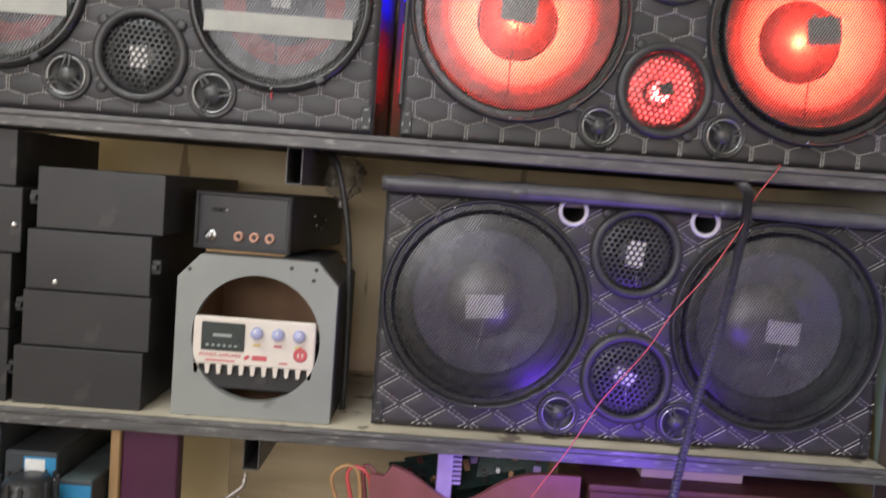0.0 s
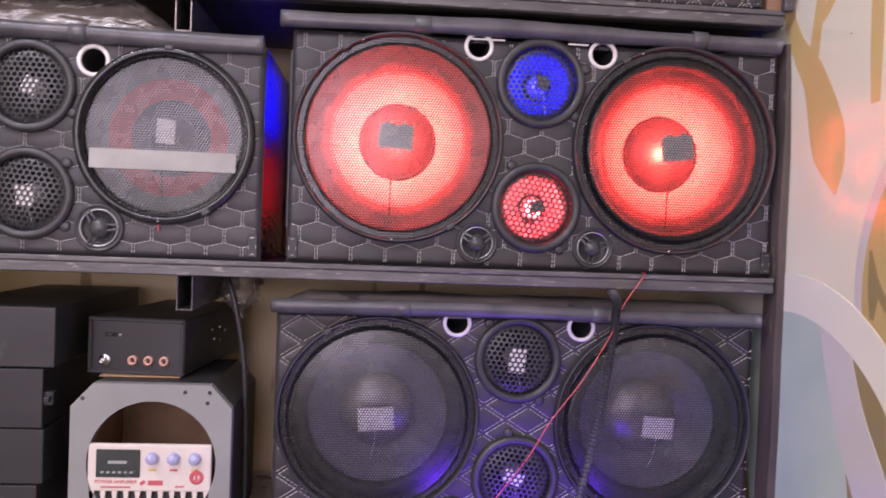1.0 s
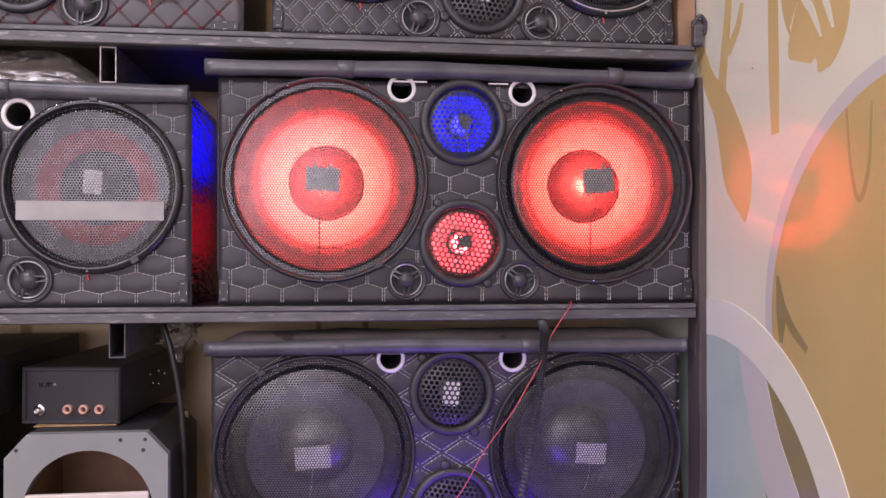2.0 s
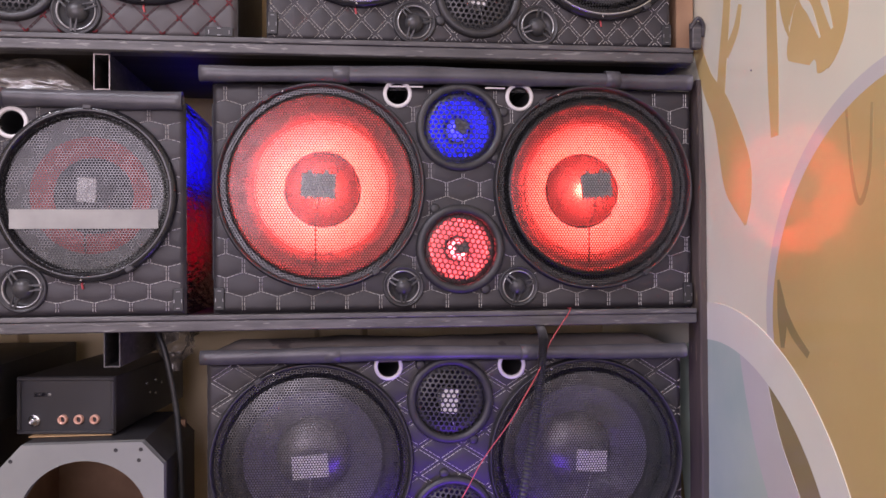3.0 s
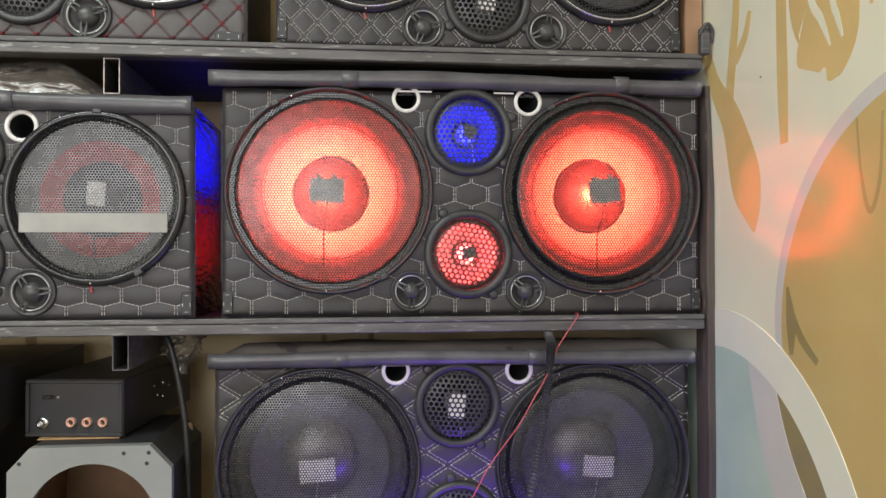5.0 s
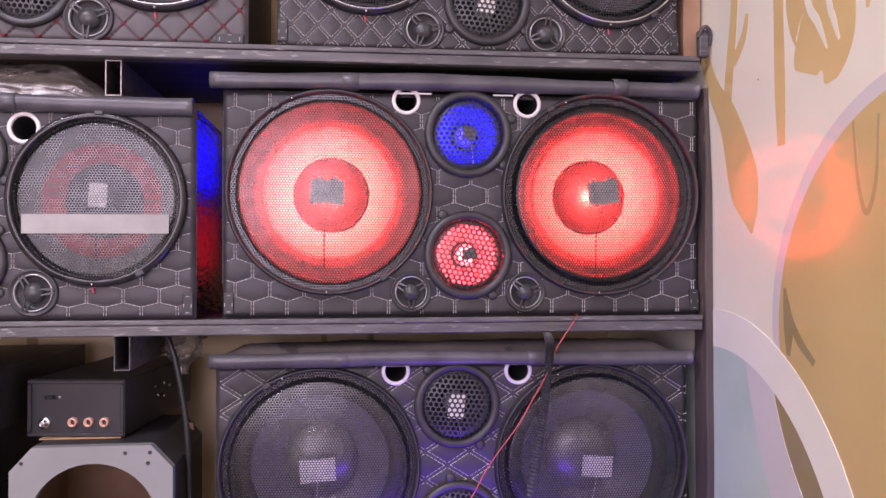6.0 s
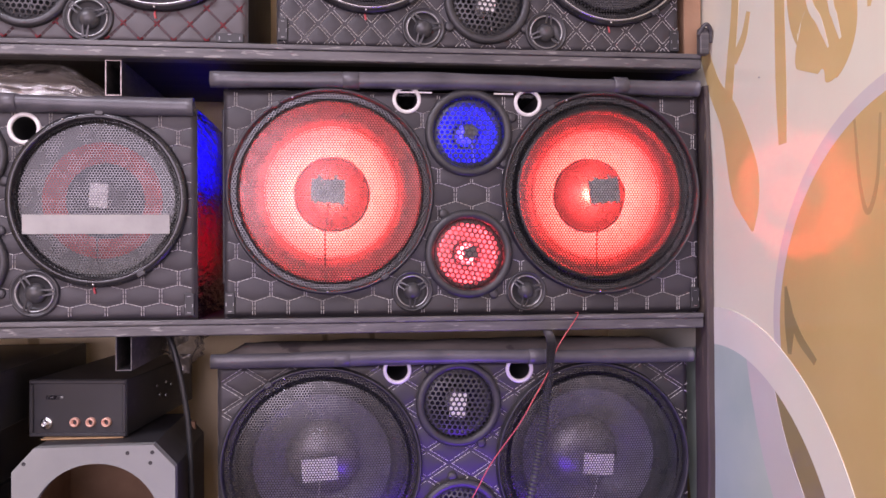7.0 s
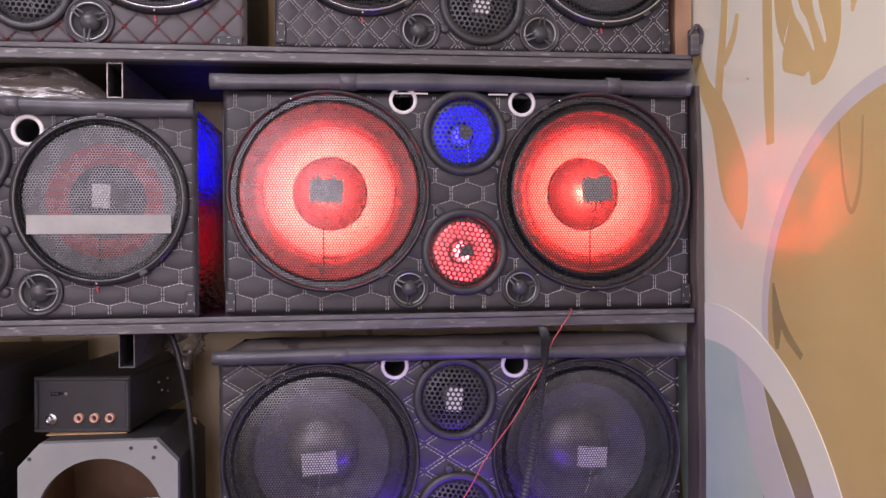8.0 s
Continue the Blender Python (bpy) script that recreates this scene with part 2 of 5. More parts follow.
FILM = bpy.data.materials.new("clear_crumpled_film")
FILM.use_nodes = True
nt = FILM.node_tree
nt.nodes.remove(nt.nodes["Principled BSDF"])
clear, gloss, tint, mixed, mixed2 = (nt.nodes.new(k) for k in ("ShaderNodeBsdfTransparent", "ShaderNodeBsdfGlossy", "ShaderNodeBsdfDiffuse", "ShaderNodeMixShader", "ShaderNodeMixShader"))
gloss.inputs["Roughness"].default_value = 0.3
tint.inputs["Color"].default_value = (0.42, 0.37, 0.33, 1)
mixed.inputs[0].default_value, mixed2.inputs[0].default_value = 0.17, 0.26
nt.links.new(clear.outputs[0], mixed.inputs[1])
nt.links.new(gloss.outputs[0], mixed.inputs[2])
nt.links.new(mixed.outputs[0], mixed2.inputs[1])
nt.links.new(tint.outputs[0], mixed2.inputs[2])
nt.links.new(mixed2.outputs[0], nt.nodes["Material Output"].inputs[0])


def glowing(name, colour, strength):
    mat = bpy.data.materials.new(name)
    mat.use_nodes = True
    b = mat.node_tree.nodes["Principled BSDF"]
    b.inputs["Base Color"].default_value = (*colour, 1)
    b.inputs["Emission Color"].default_value = (*colour, 1)
    b.inputs["Emission Strength"].default_value = strength
    return mat


GLOW_TUBE = glowing("lit_tube", (0.9, 1.0, 0.97), 6)
GLOW_BLUE = glowing("lit_blue_lamp", (0.008, 0.008, 1.0), 5)
GLOW_RED = glowing("lit_red_lamp", (1.0, 0.01, 0.02), 1.0)

# ---- mesh helpers ----


def mesh_of(bm, mat, smooth=False):
    me = bpy.data.meshes.new("mesh")
    bm.to_mesh(me)
    bm.free()
    me.materials.append(mat)
    if smooth:
        for p in me.polygons:
            p.use_smooth = True
    return me


def mesh_from(verts, faces, mat, smooth=False):
    me = bpy.data.meshes.new("mesh")
    me.from_pydata(verts, [], faces)
    me.update()
    me.materials.append(mat)
    if smooth:
        for p in me.polygons:
            p.use_smooth = True
    return me


def thing(name, at, label, category, group="", kind=""):
    ob = new(name)
    ob.location = at
    ob.empty_display_size = 0.02
    return tagged(ob, label, category, group, kind)


def part(name, me, parent, at=(0, 0, 0), label="", turn=(0, 0, 0)):
    ob = new(name, me)
    ob.parent = parent
    ob.location = at
    ob.rotation_euler = [radians(a) for a in turn]
    if label:
        ob["label"] = label
    return ob


def solo(name, me, at, label, category, group="", kind="", turn=(0, 0, 0)):
    ob = new(name, me)
    ob.location = at
    ob.rotation_euler = [radians(a) for a in turn]
    return tagged(ob, label, category, group, kind)


def block(x0, x1, y0, y1, z0, z1, mat, bevel=0.0, seg=2):
    bm = bmesh.new()
    bmesh.ops.create_cube(bm, size=1)
    for v in bm.verts:
        v.co = Vector((x0 + (v.co.x + 0.5) * (x1 - x0), y0 + (v.co.y + 0.5) * (y1 - y0), z0 + (v.co.z + 0.5) * (z1 - z0)))
    if bevel:
        bmesh.ops.bevel(bm, geom=bm.edges[:], offset=bevel, segments=seg, affect="EDGES", profile=0.5)
    return mesh_of(bm, mat)


def lathe(profile, mat, n=64, smooth=True, closed=False):
    """Revolves (radius, y) points round the y axis; y grows away from the viewer."""
    verts, faces, rings = [], [], []
    for r, y in profile:
        if r < 1e-6:
            rings.append([len(verts)])
            verts.append((0, y, 0))
        else:
            rings.append(list(range(len(verts), len(verts) + n)))
            verts += [(r * math.cos(2 * math.pi * k / n), y, r * math.sin(2 * math.pi * k / n)) for k in range(n)]
    pairs = list(zip(rings, rings[1:])) + ([(rings[-1], rings[0])] if closed else [])
    for a, b in pairs:
        for k in range(n):
            q = (k + 1) % n
            f = [a[k % len(a)], a[q % len(a)], b[q % len(b)], b[k % len(b)]]
            f = list(dict.fromkeys(f))
            if len(f) > 2:
                faces.append(f)
    return mesh_from(verts, faces, mat, smooth)


def spline(points, per=10):
    """Catmull-Rom through a few points."""
    p = [Vector(q) for q in points]
    p = [p[0] * 2 - p[1]] + p + [p[-1] * 2 - p[-2]]
    out = []
    for i in range(1, len(p) - 2):
        a, b, c, d = p[i - 1:i + 3]
        for k in range(per):
            t = k / per
            out.append(0.5 * ((2 * b) + (c - a) * t + (2 * a - 5 * b + 4 * c - d) * t * t + (3 * b - a - 3 * c + d) * t ** 3))
    out.append(p[-2])
    return out


def tube(points, radius, mat, n=8, per=10, ribs=0.0, pitch=0.003, swell=None):
    """A round cable along a smooth line; ribs: depth of the rings of a corrugated hose; swell: relative radius along it."""
    path = spline(points, per)
    if ribs:
        length = sum((b - a).length for a, b in zip(path, path[1:]))
        path = spline(points, max(4, int(length / pitch * 2 / (len(points) - 1))))
    verts, faces = [], []
    up = Vector((0.31, 0.87, 0.38))
    for i, c in enumerate(path):
        d = (path[min(i + 1, len(path) - 1)] - path[max(i - 1, 0)]).normalized()
        u = (up - d * up.dot(d)).normalized()
        w = d.cross(u)
        r = radius * (swell(i / (len(path) - 1)) if swell else 1) - (ribs if i % 2 else 0)
        verts += [tuple(c + u * r * math.cos(2 * math.pi * k / n) + w * r * math.sin(2 * math.pi * k / n)) for k in range(n)]
    for i in range(len(path) - 1):
        for k in range(n):
            faces.append((i * n + k, i * n + (k + 1) % n, (i + 1) * n + (k + 1) % n, (i + 1) * n + k))
    faces.append(tuple(range(n))[::-1])
    faces.append(tuple(range((len(path) - 1) * n, len(path) * n)))
    return mesh_from(verts, faces, mat, not ribs)


def perforated(radius, pitch, open_share, mat, height, thick=0.0008):
    """A round perforated sheet with staggered holes; height(r) gives how far it bulges at r = 0..1."""
    a = pitch / math.sqrt(3)
    hole = open_share
    verts, faces, index = [], [], {}

    def vert(x, z, back=0.0):
        key = (round(x * 2e5), round(z * 2e5), back > 0)
        if key not in index:
            index[key] = len(verts)
            verts.append((x, back - height(min(1.0, math.hypot(x, z) / radius)), z))
        return index[key]

    rows = int(radius / (1.5 * a)) + 1
    cols = int(radius / pitch) + 2
    ring = [(math.sin(k * math.pi / 3) * a, math.cos(k * math.pi / 3) * a) for k in range(6)]
    for j in range(-rows, rows + 1):
        for i in range(-cols, cols + 1):
            cx, cz = (i + 0.5 * (j % 2)) * pitch, j * 1.5 * a
            if math.hypot(cx, cz) > radius - 0.3 * pitch:
                continue
            for k in range(6):
                (ax, az), (bx, bz) = ring[k], ring[(k + 1) % 6]
                o1, o2 = vert(cx + ax, cz + az), vert(cx + bx, cz + bz)
                i1, i2 = vert(cx + ax * hole, cz + az * hole), vert(cx + bx * hole, cz + bz * hole)
                d1, d2 = vert(cx + ax * hole, cz + az * hole, thick), vert(cx + bx * hole, cz + bz * hole, thick)
                faces.append((o1, o2, i2, i1))
                faces.append((i1, i2, d2, d1))
    return mesh_from(verts, faces, mat)


def stepped(dome, step, at=0.885):
    """A sheet that bulges a little, then falls by a pressed step to its flat rim."""
    def height(r):
        f = min(1.0, max(0.0, (r - at) / 0.05))
        return dome * (1 - (r / at) ** 2) * (r < at) + step * (1 - f * f * (3 - 2 * f))
    return height


# ---- quilted fronts ----


def hex_lines(w, h, wide, row, straight, ox, oz):
    """Seams of flattened hexagons on a w by h panel: ((x, z), (x, z), double)."""
    out = []
    slant = row - straight
    for j in range(-1, int(h / row) + 2):
        for i in range(-1, int(w / wide) + 2):
            x, z = ox + (i + 0.5 * (j % 2)) * wide, oz + j * row
            out.append(((x, z), (x, z + straight), True))
            out.append(((x, z + straight), (x + wide / 2, z + row), False))
            out.append(((x, z + straight), (x - wide / 2, z + row), False))
    return out


def diamond_lines(w, h, wide, tall, ox=0.0, oz=0.0):
    out = []
    for j in range(-1, int(2 * h / tall) + 3):
        for i in range(-1, int(w / wide) + 3):
            x, z = ox + (i + 0.5 * (j % 2)) * wide, oz + j * tall / 2
            out.append(((x, z), (x + wide / 2, z + tall / 2), True))
            out.append(((x, z), (x - wide / 2, z + tall / 2), True))
    return out


def quilt(w, h, lines, holes, mat, puff=0.0016, step=0.0023):
    """The padded front, pressed in along the seams and cut out at the holes (x, z, r)."""
    nx, nz = int(w / step), int(h / step)
    X, Z = np.meshgrid(np.linspace(0, w, nx + 1), np.linspace(0, h, nz + 1), indexing="ij")
    dist = np.full(X.shape, 1.0)
    for (ax, az), (bx, bz), _ in lines:
        lx, lz = bx - ax, bz - az
        t = np.clip(((X - ax) * lx + (Z - az) * lz) / (lx * lx + lz * lz), 0, 1)
        np.minimum(dist, np.hypot(X - ax - t * lx, Z - az - t * lz), out=dist)
    rim = np.minimum(np.minimum(X, w - X), np.minimum(Z, h - Z))
    Y = -puff * (1 - np.exp(-dist / 0.0035)) + 0.005 * np.clip(1 - rim / 0.006, 0, 1) ** 2
    cx, cz = (X[:-1, :-1] + X[1:, 1:]) / 2, (Z[:-1, :-1] + Z[1:, 1:]) / 2
    keep = np.ones(cx.shape, bool)
    for hx, hz, hr in holes:
        keep &= np.hypot(cx - hx, cz - hz) > hr
    verts = np.stack([X, Y, Z], -1).reshape(-1, 3).tolist()
    m = nz + 1
    faces = [(i * m + j, (i + 1) * m + j, (i + 1) * m + j + 1, i * m + j + 1) for i, j in zip(*np.nonzero(keep))]
    return mesh_from(verts, faces, mat, True)


def stitches(w, h, lines, holes, mat, length=0.0034, gap=0.0009, r=0.00042, spread=0.0013, nodes_only=0.0, trim=0.0):
    """Thread along the seams, stitch by stitch: a small three-sided prism each."""
    verts, faces = [], []
    for a, b, double in lines:
        a, b = Vector(a), Vector(b)
        d = (b - a).normalized()
        s = Vector((-d.y, d.x))
        full = (b - a).length
        if double and trim:
            a, full = a + d * trim, full - 2 * trim
        n = max(1, int(full / (length + gap)))
        for off in ((-spread, spread) if double else (0.0,)):
            for k in range(n):
                t0, t1 = (k + 0.1) * full / n, (k + 0.9) * full / n
                if nodes_only and min(t0, full - t1) > nodes_only:
                    continue
                p, q = a + d * t0 + s * off, a + d * t1 + s * off
                mid = (p + q) / 2
                if not (0.003 < mid.x < w - 0.003 and 0.003 < mid.y < h - 0.003):
                    continue
                if any(math.hypot(mid.x - hx, mid.y - hz) < hr for hx, hz, hr in holes):
                    continue
                i = len(verts)
                for e in (p, q):
                    verts += [(e.x - s.x * r, -0.0004, e.y - s.y * r), (e.x + s.x * r, -0.0004, e.y + s.y * r), (e.x, -0.0014, e.y)]
                faces += [(i, i + 3, i + 5, i + 2), (i + 1, i + 2, i + 5, i + 4), (i, i + 2, i + 1), (i + 3, i + 4, i + 5)]
    return mesh_from(verts, faces, mat)


# ---- loudspeaker parts ----
CACHE = {}


def once(key, make):
    if key not in CACHE:
        CACHE[key] = make()
    return CACHE[key]


def lamp_board(w, h, mat, ears):
    """A small board, with or without two mounting ears and a row of pins."""
    bm = bmesh.new()
    pieces = [(-w / 2, w / 2, -0.0012, 0.0012, -h / 2, h / 2)]
    if ears:
        pieces += [(-w * 0.32, -w * 0.20, -0.0010, 0.0010, h / 2, h / 2 + 0.0035), (w * 0.16, w * 0.28, -0.0010, 0.0010, h / 2, h / 2 + 0.0045)]
        pieces += [(w * (-0.38 + 0.25 * k), w * (-0.28 + 0.25 * k), -0.0010, 0.0010, -h / 2 - 0.0022, -h / 2) for k in range(4)]
    for x0, x1, y0, y1, z0, z1 in pieces:
        for v in bmesh.ops.create_cube(bm, size=1)["verts"]:
            v.co = Vector((x0 + (v.co.x + 0.5) * (x1 - x0), y0 + (v.co.y + 0.5) * (y1 - y0), z0 + (v.co.z + 0.5) * (z1 - z0)))
    return mesh_of(bm, mat)


def woofer(box, x, z, r, style, board, band=False):
    """A bass driver behind a domed perforated grille; board: (dx, dz, w, h, tilt) of the lamp board in it."""
    k = (round(r, 4), style)
    rim_mat = PLASTIC_GLOSS if style in ("red", "trimmed") else PLASTIC
    inner = 0.905 if style in ("red", "trimmed") else 0.955
    rim = once(("rim", k), lambda: lathe([(r * inner, 0.012), (r * inner, -0.004), (r * (inner + 0.012), -0.0085), (r * (inner + 0.03), -0.0095), (r * 0.985, -0.0075),
                                          (r, -0.004), (r, 0.003)], rim_mat, 96))
    w = part("woofer", rim, box, (x, 0, z))
    grille = once(("grille", k), lambda: perforated(r * (inner + 0.01), 0.0030, 0.73, MESH_NICKEL_LIT if style in ("red", "silver", "dark") else MESH_STEEL, stepped(0.006, 0.007) if style != "red" else stepped(0.003, 0.003, 0.93), 0.0004))
    part("grille", grille, w, (0, -0.002, 0))
    s = r / 0.11
    surround_mat, cone_mat, cap_mat = {"silver": (RUBBER_GREY, CONE_SILVER, CAP_GREY), "grey": (RUBBER_DARK, CONE_GREY, CAP_GREY),
                                       "dark": (RUBBER, CONE_SMOKE, CAP_SMOKE), "red": (RUBBER, CONE_PALE, CONE_BLACK), "trimmed": (RUBBER, CONE_BLACK, CONE_GREY)}[style]
    flat = {"silver": 0.0945, "grey": 0.0875, "red": 0.0975}.get(style, 0.090)
    part("basket", once(("basket", k), lambda: lathe([(r * 0.99, 0.004), (flat * s + 0.004, 0.006), (flat * s + 0.004, 0.018), (0.05 * s, 0.075), (0.05 * s, 0.095), (0, 0.095)], PLASTIC, 64)), w)
    edge = 0.072 if style in ("silver", "grey") else 0.0775
    if style == "red":
        rings = [(0.1005 * s, 0.009), (0.0990 * s, 0.007), (0.0970 * s, 0.0085)]
    elif style in ("silver", "grey"):
        # raised outer lip added to keep the lamp's light off the basket
        rings = [(flat * s + 0.0045, 0.0075), (flat * s + 0.0042, 0.0006), (flat * s + 0.0034, 0.0), (flat * s + 0.0022, 0.0004), (flat * s + 0.001, 0.0070), (0.0875 * s, 0.0084), (0.0865 * s, 0.0092)] + [((0.0865 - 0.0135 * q / 6) * s, 0.0092 + 0.0062 * q / 6 - 0.0012 * math.sin(math.pi * q / 6)) for q in range(1, 7)] + [(0.070 * s, 0.0165)]
    else:
        rings = [(flat * s + 0.005, 0.013)] + [((0.077 + (flat - 0.074) * (0.5 + 0.5 * math.cos(math.pi * q / 8))) * s, 0.014 - 0.004 * math.sin(math.pi * q / 8)) for q in range(9)] + [(0.076 * s, 0.016)]
    part("surround", once(("surround", k), lambda: lathe(rings, surround_mat, 64)), w)
    if style == "red":
        part("cone", once(("cone", k), lambda: lathe([(0.0975 * s, 0.008), (0.074 * s, 0.0145)], cone_mat, 64)), w)
        part("printed_ring", once(("ring", k), lambda: lathe([(0.074 * s, 0.014), (0.049 * s, 0.024)], CONE_RED, 64)), w, label="brick red printed ring")
        part("inner_cone", once(("cone2", k), lambda: lathe([(0.049 * s, 0.024), (0.030 * s, 0.036)], CONE_BLACK, 64)), w)
    else:
        part("cone", once(("cone", k), lambda: lathe([((edge - (edge - 0.039) * q / 6) * s, 0.015 + 0.031 * (q / 6) ** 0.9) for q in range(7)], cone_mat, 64)), w)
    cap_r = 0.030 if style == "red" else 0.041
    part("dust_cap", once(("cap", k), lambda: lathe([(cap_r * s * math.cos(q * math.pi / 16), 0.044 - 0.017 * math.sin(q * math.pi / 16) - (0.008 if style == "red" else 0)) for q in range(9)], cap_mat, 48)), w)
    # two moulded clips that hold the grille, and a fixing screw between them
    for a in (122, 302) if style != "red" else (88, 300):
        part("grille_clip", once("clip", lambda: block(-0.0045, 0.0045, -0.0105, -0.003, -0.0028, 0.0028, PLASTIC, 0.0012)), w,
             (r * 0.975 * math.cos(radians(a)), 0, r * 0.975 * math.sin(radians(a))), turn=(0, 90 - a, 0))
    for a in (112, 268):
        part("screw", once("rim_screw", lambda: lathe([(0, -0.0012), (0.0011, -0.001), (0.0014, 0)], CHROME, 10)), w,
             (r * 0.966 * math.cos(radians(a)), -0.0088, r * 0.966 * math.sin(radians(a))))
    if style in ("red", "trimmed"):
        part("lamp_lead", tube([(-0.004, 0.0, -r * 0.99), (-0.004, -0.003, -r * 1.02), (-0.003, -0.0022, -r * 1.07)], 0.0011, RED_WIRE, 6, 5), w, label="short red lead")
    if style == "trimmed":
        part("trim_ring", once(("wtrim", k), lambda: lathe([(r * 0.925, -0.0090), (r * 0.932, -0.0108), (r * 0.944, -0.0108), (r * 0.951, -0.0090)], CHROME, 96)), w, label="thin bright trim ring")
    if board:
        dx, dz, bw, bh, tilt = board
        b = part("lamp_board", lamp_board(bw, bh, BOARD_BACKLIT, True) if style in ("silver", "grey") else lamp_board(bw, bh, BOARD_WHITE, False), w, (dx, -0.0095 if style != "red" else -0.0035, dz), "small lamp board", (0, tilt, 0))
        part("lamp_wire", tube([(dx * 0.9, -0.008, dz - bh / 2), (dx * 0.9 - 0.002, -0.004, dz - bh / 2 - r * 0.18), (dx * 0.9 - 0.004, 0.004, dz - bh / 2 - r * 0.30), (dx * 0.9 - 0.004, 0.006, -r * (0.45 if style == "dark" else 0.74))], 0.0005 if style == "dark" else 0.0009,
                               CABLE if style != "dark" else WHITE_INK, 5, 6), w)
    if band:
        part("paper_strip", block(-r * 0.80, r * 0.80, -0.0004, 0.0004, -0.0098, 0.0098, PAPER), w, (0, -0.0075, -0.0255), "white paper strip across the mesh")
    return w


def mid_driver(box, x, z, r, tabs=(40, 220), turn=0, grey=False, board=(0.0, 0.0, 0.019, 0.024, 10), lit=False):
    """A four-inch driver behind a coarse honeycomb."""
    k = (round(r, 4), grey)
    rim = once(("mrim", k), lambda: lathe([(r * 0.80, 0.010), (r * 0.80, -0.004), (r * 0.83, -0.007), (r * 0.92, -0.0075), (r * 0.985, -0.006), (r, -0.003), (r, 0.003)], PLASTIC, 64))
    m = part("mid_driver", rim, box, (x, 0, z))
    part("grille", once(("mgrille", k), lambda: perforated(r * 0.83, 0.0059, 0.70, PLASTIC, lambda q: 0.006 * (1 - q ** 4), 0.0016)), m, (0, -0.001, 0), turn=(0, turn, 0))
    part("cone", once(("mcone", k), lambda: lathe([(r * 0.82, 0.008), (r * 0.72, 0.004), (r * 0.62, 0.010), (r * 0.28, 0.026), (r * 0.28, 0.03), (0, 0.032)], CONE_MID, 40)), m)
    part("dust_cap", once(("mcap", k), lambda: lathe([(r * 0.26 * math.cos(q * math.pi / 12), 0.022 - 0.012 * math.sin(q * math.pi / 12)) for q in range(7)], CAP_SILVER, 32)), m)
    dx, dz, bw, bh, tilt = board
    # grey in lit drivers: the board's silhouette against the glow, set by colour
    part("lamp_board", block(-bw / 2, bw / 2, -0.0008, 0.0008, -bh / 2, bh / 2, RUBBER_GREY if lit else BOARD_WHITE, 0.0003, 1), m, (dx, -0.0042, dz), "small lamp board", (0, tilt, 0))
    part("lamp_wire", tube([(dx, -0.003, dz - bh / 2), (dx + 0.003, 0.0, dz - bh / 2 - 0.006), (dx + 0.006, 0.004, -r * 0.7)], 0.0007, WHITE_INK, 5, 5), m)
    for a in tabs:
        part("screw_tab", once(("mtab", k), lambda: lathe([(0, -0.004), (0.0035, -0.004), (0.0055, -0.003), (0.006, 0.001)], PLASTIC, 16)), m,
             (math.cos(radians(a)) * (r + 0.003), 0, math.sin(radians(a)) * (r + 0.003)))
    return m


def tweeter(box, x, z, r=0.0222, turn=0.0):
    k = round(r, 4)
    rim = once(("trim", k), lambda: lathe([(r * 0.60, 0.004), (r * 0.66, -0.001), (r * 0.70, -0.003), (r * 0.80, -0.003), (r * 0.83, -0.0015), (r * 0.88, -0.0045), (r * 0.96, -0.005), (r, -0.003), (r, 0.003)], PLASTIC, 48))
    t = part("tweeter", rim, box, (x, 0, z), turn=(0, turn, 0))
    part("horn", once(("thorn", k), lambda: lathe([(r * 0.68, -0.001), (r * 0.55, 0.002), (r * 0.25, 0.003), (0, 0.003)], DOME, 32)), t)
    part("trim_ring", once(("tring", k), lambda: lathe([(r * 0.715, -0.0031), (r * 0.735, -0.0042), (r * 0.765, -0.0042), (r * 0.785, -0.0031)], DULL, 48)), t)
    part("dome", once(("tdome", k), lambda: lathe([(r * 0.43 * math.cos(q * math.pi / 14), 0.0005 - r * 0.34 * math.sin(q * math.pi / 14)) for q in range(8)], DOME, 32)), t)

    def arm():
        bm = bmesh.new()
        for side in (-1, 1):
            made = bmesh.ops.create_cube(bm, size=1)["verts"]
            for v in made:
                f = v.co.x + 0.5
                v.co = Vector((r * (0.34 + 0.50 * f), -0.0062 + v.co.y * 0.0014 + 0.0022 * f, side * (0.0030 - 0.0012 * f) + v.co.z * (0.0012 + 0.0014 * f)))
        return mesh_of(bm, DOME)
    a = once(("tarm", k), arm)
    for q in range(3):
        part("guard_arm", a, t, turn=(0, 90 + 120 * q, 0))
    return t


def port(box, x, z, r=0.0156):
    tube_part = part("port_tube", once(("port", r), lambda: lathe([(0, 0.09), (r * 0.74, 0.09), (r * 0.74, -0.001), (r * 0.77, -0.002), (r * 0.96, -0.002), (r, -0.001), (r, 0.02)], PVC, 40)), box, (x, -0.001, z), "white plastic port ring")
    # black liner added inside the white tube for the shade of its depth
    part("shade_liner", once(("shade_liner", r), lambda: lathe([(0, 0.088), (r * 0.73, 0.088), (r * 0.73, 0.001)], RUBBER, 32)), tube_part)
    return tube_part


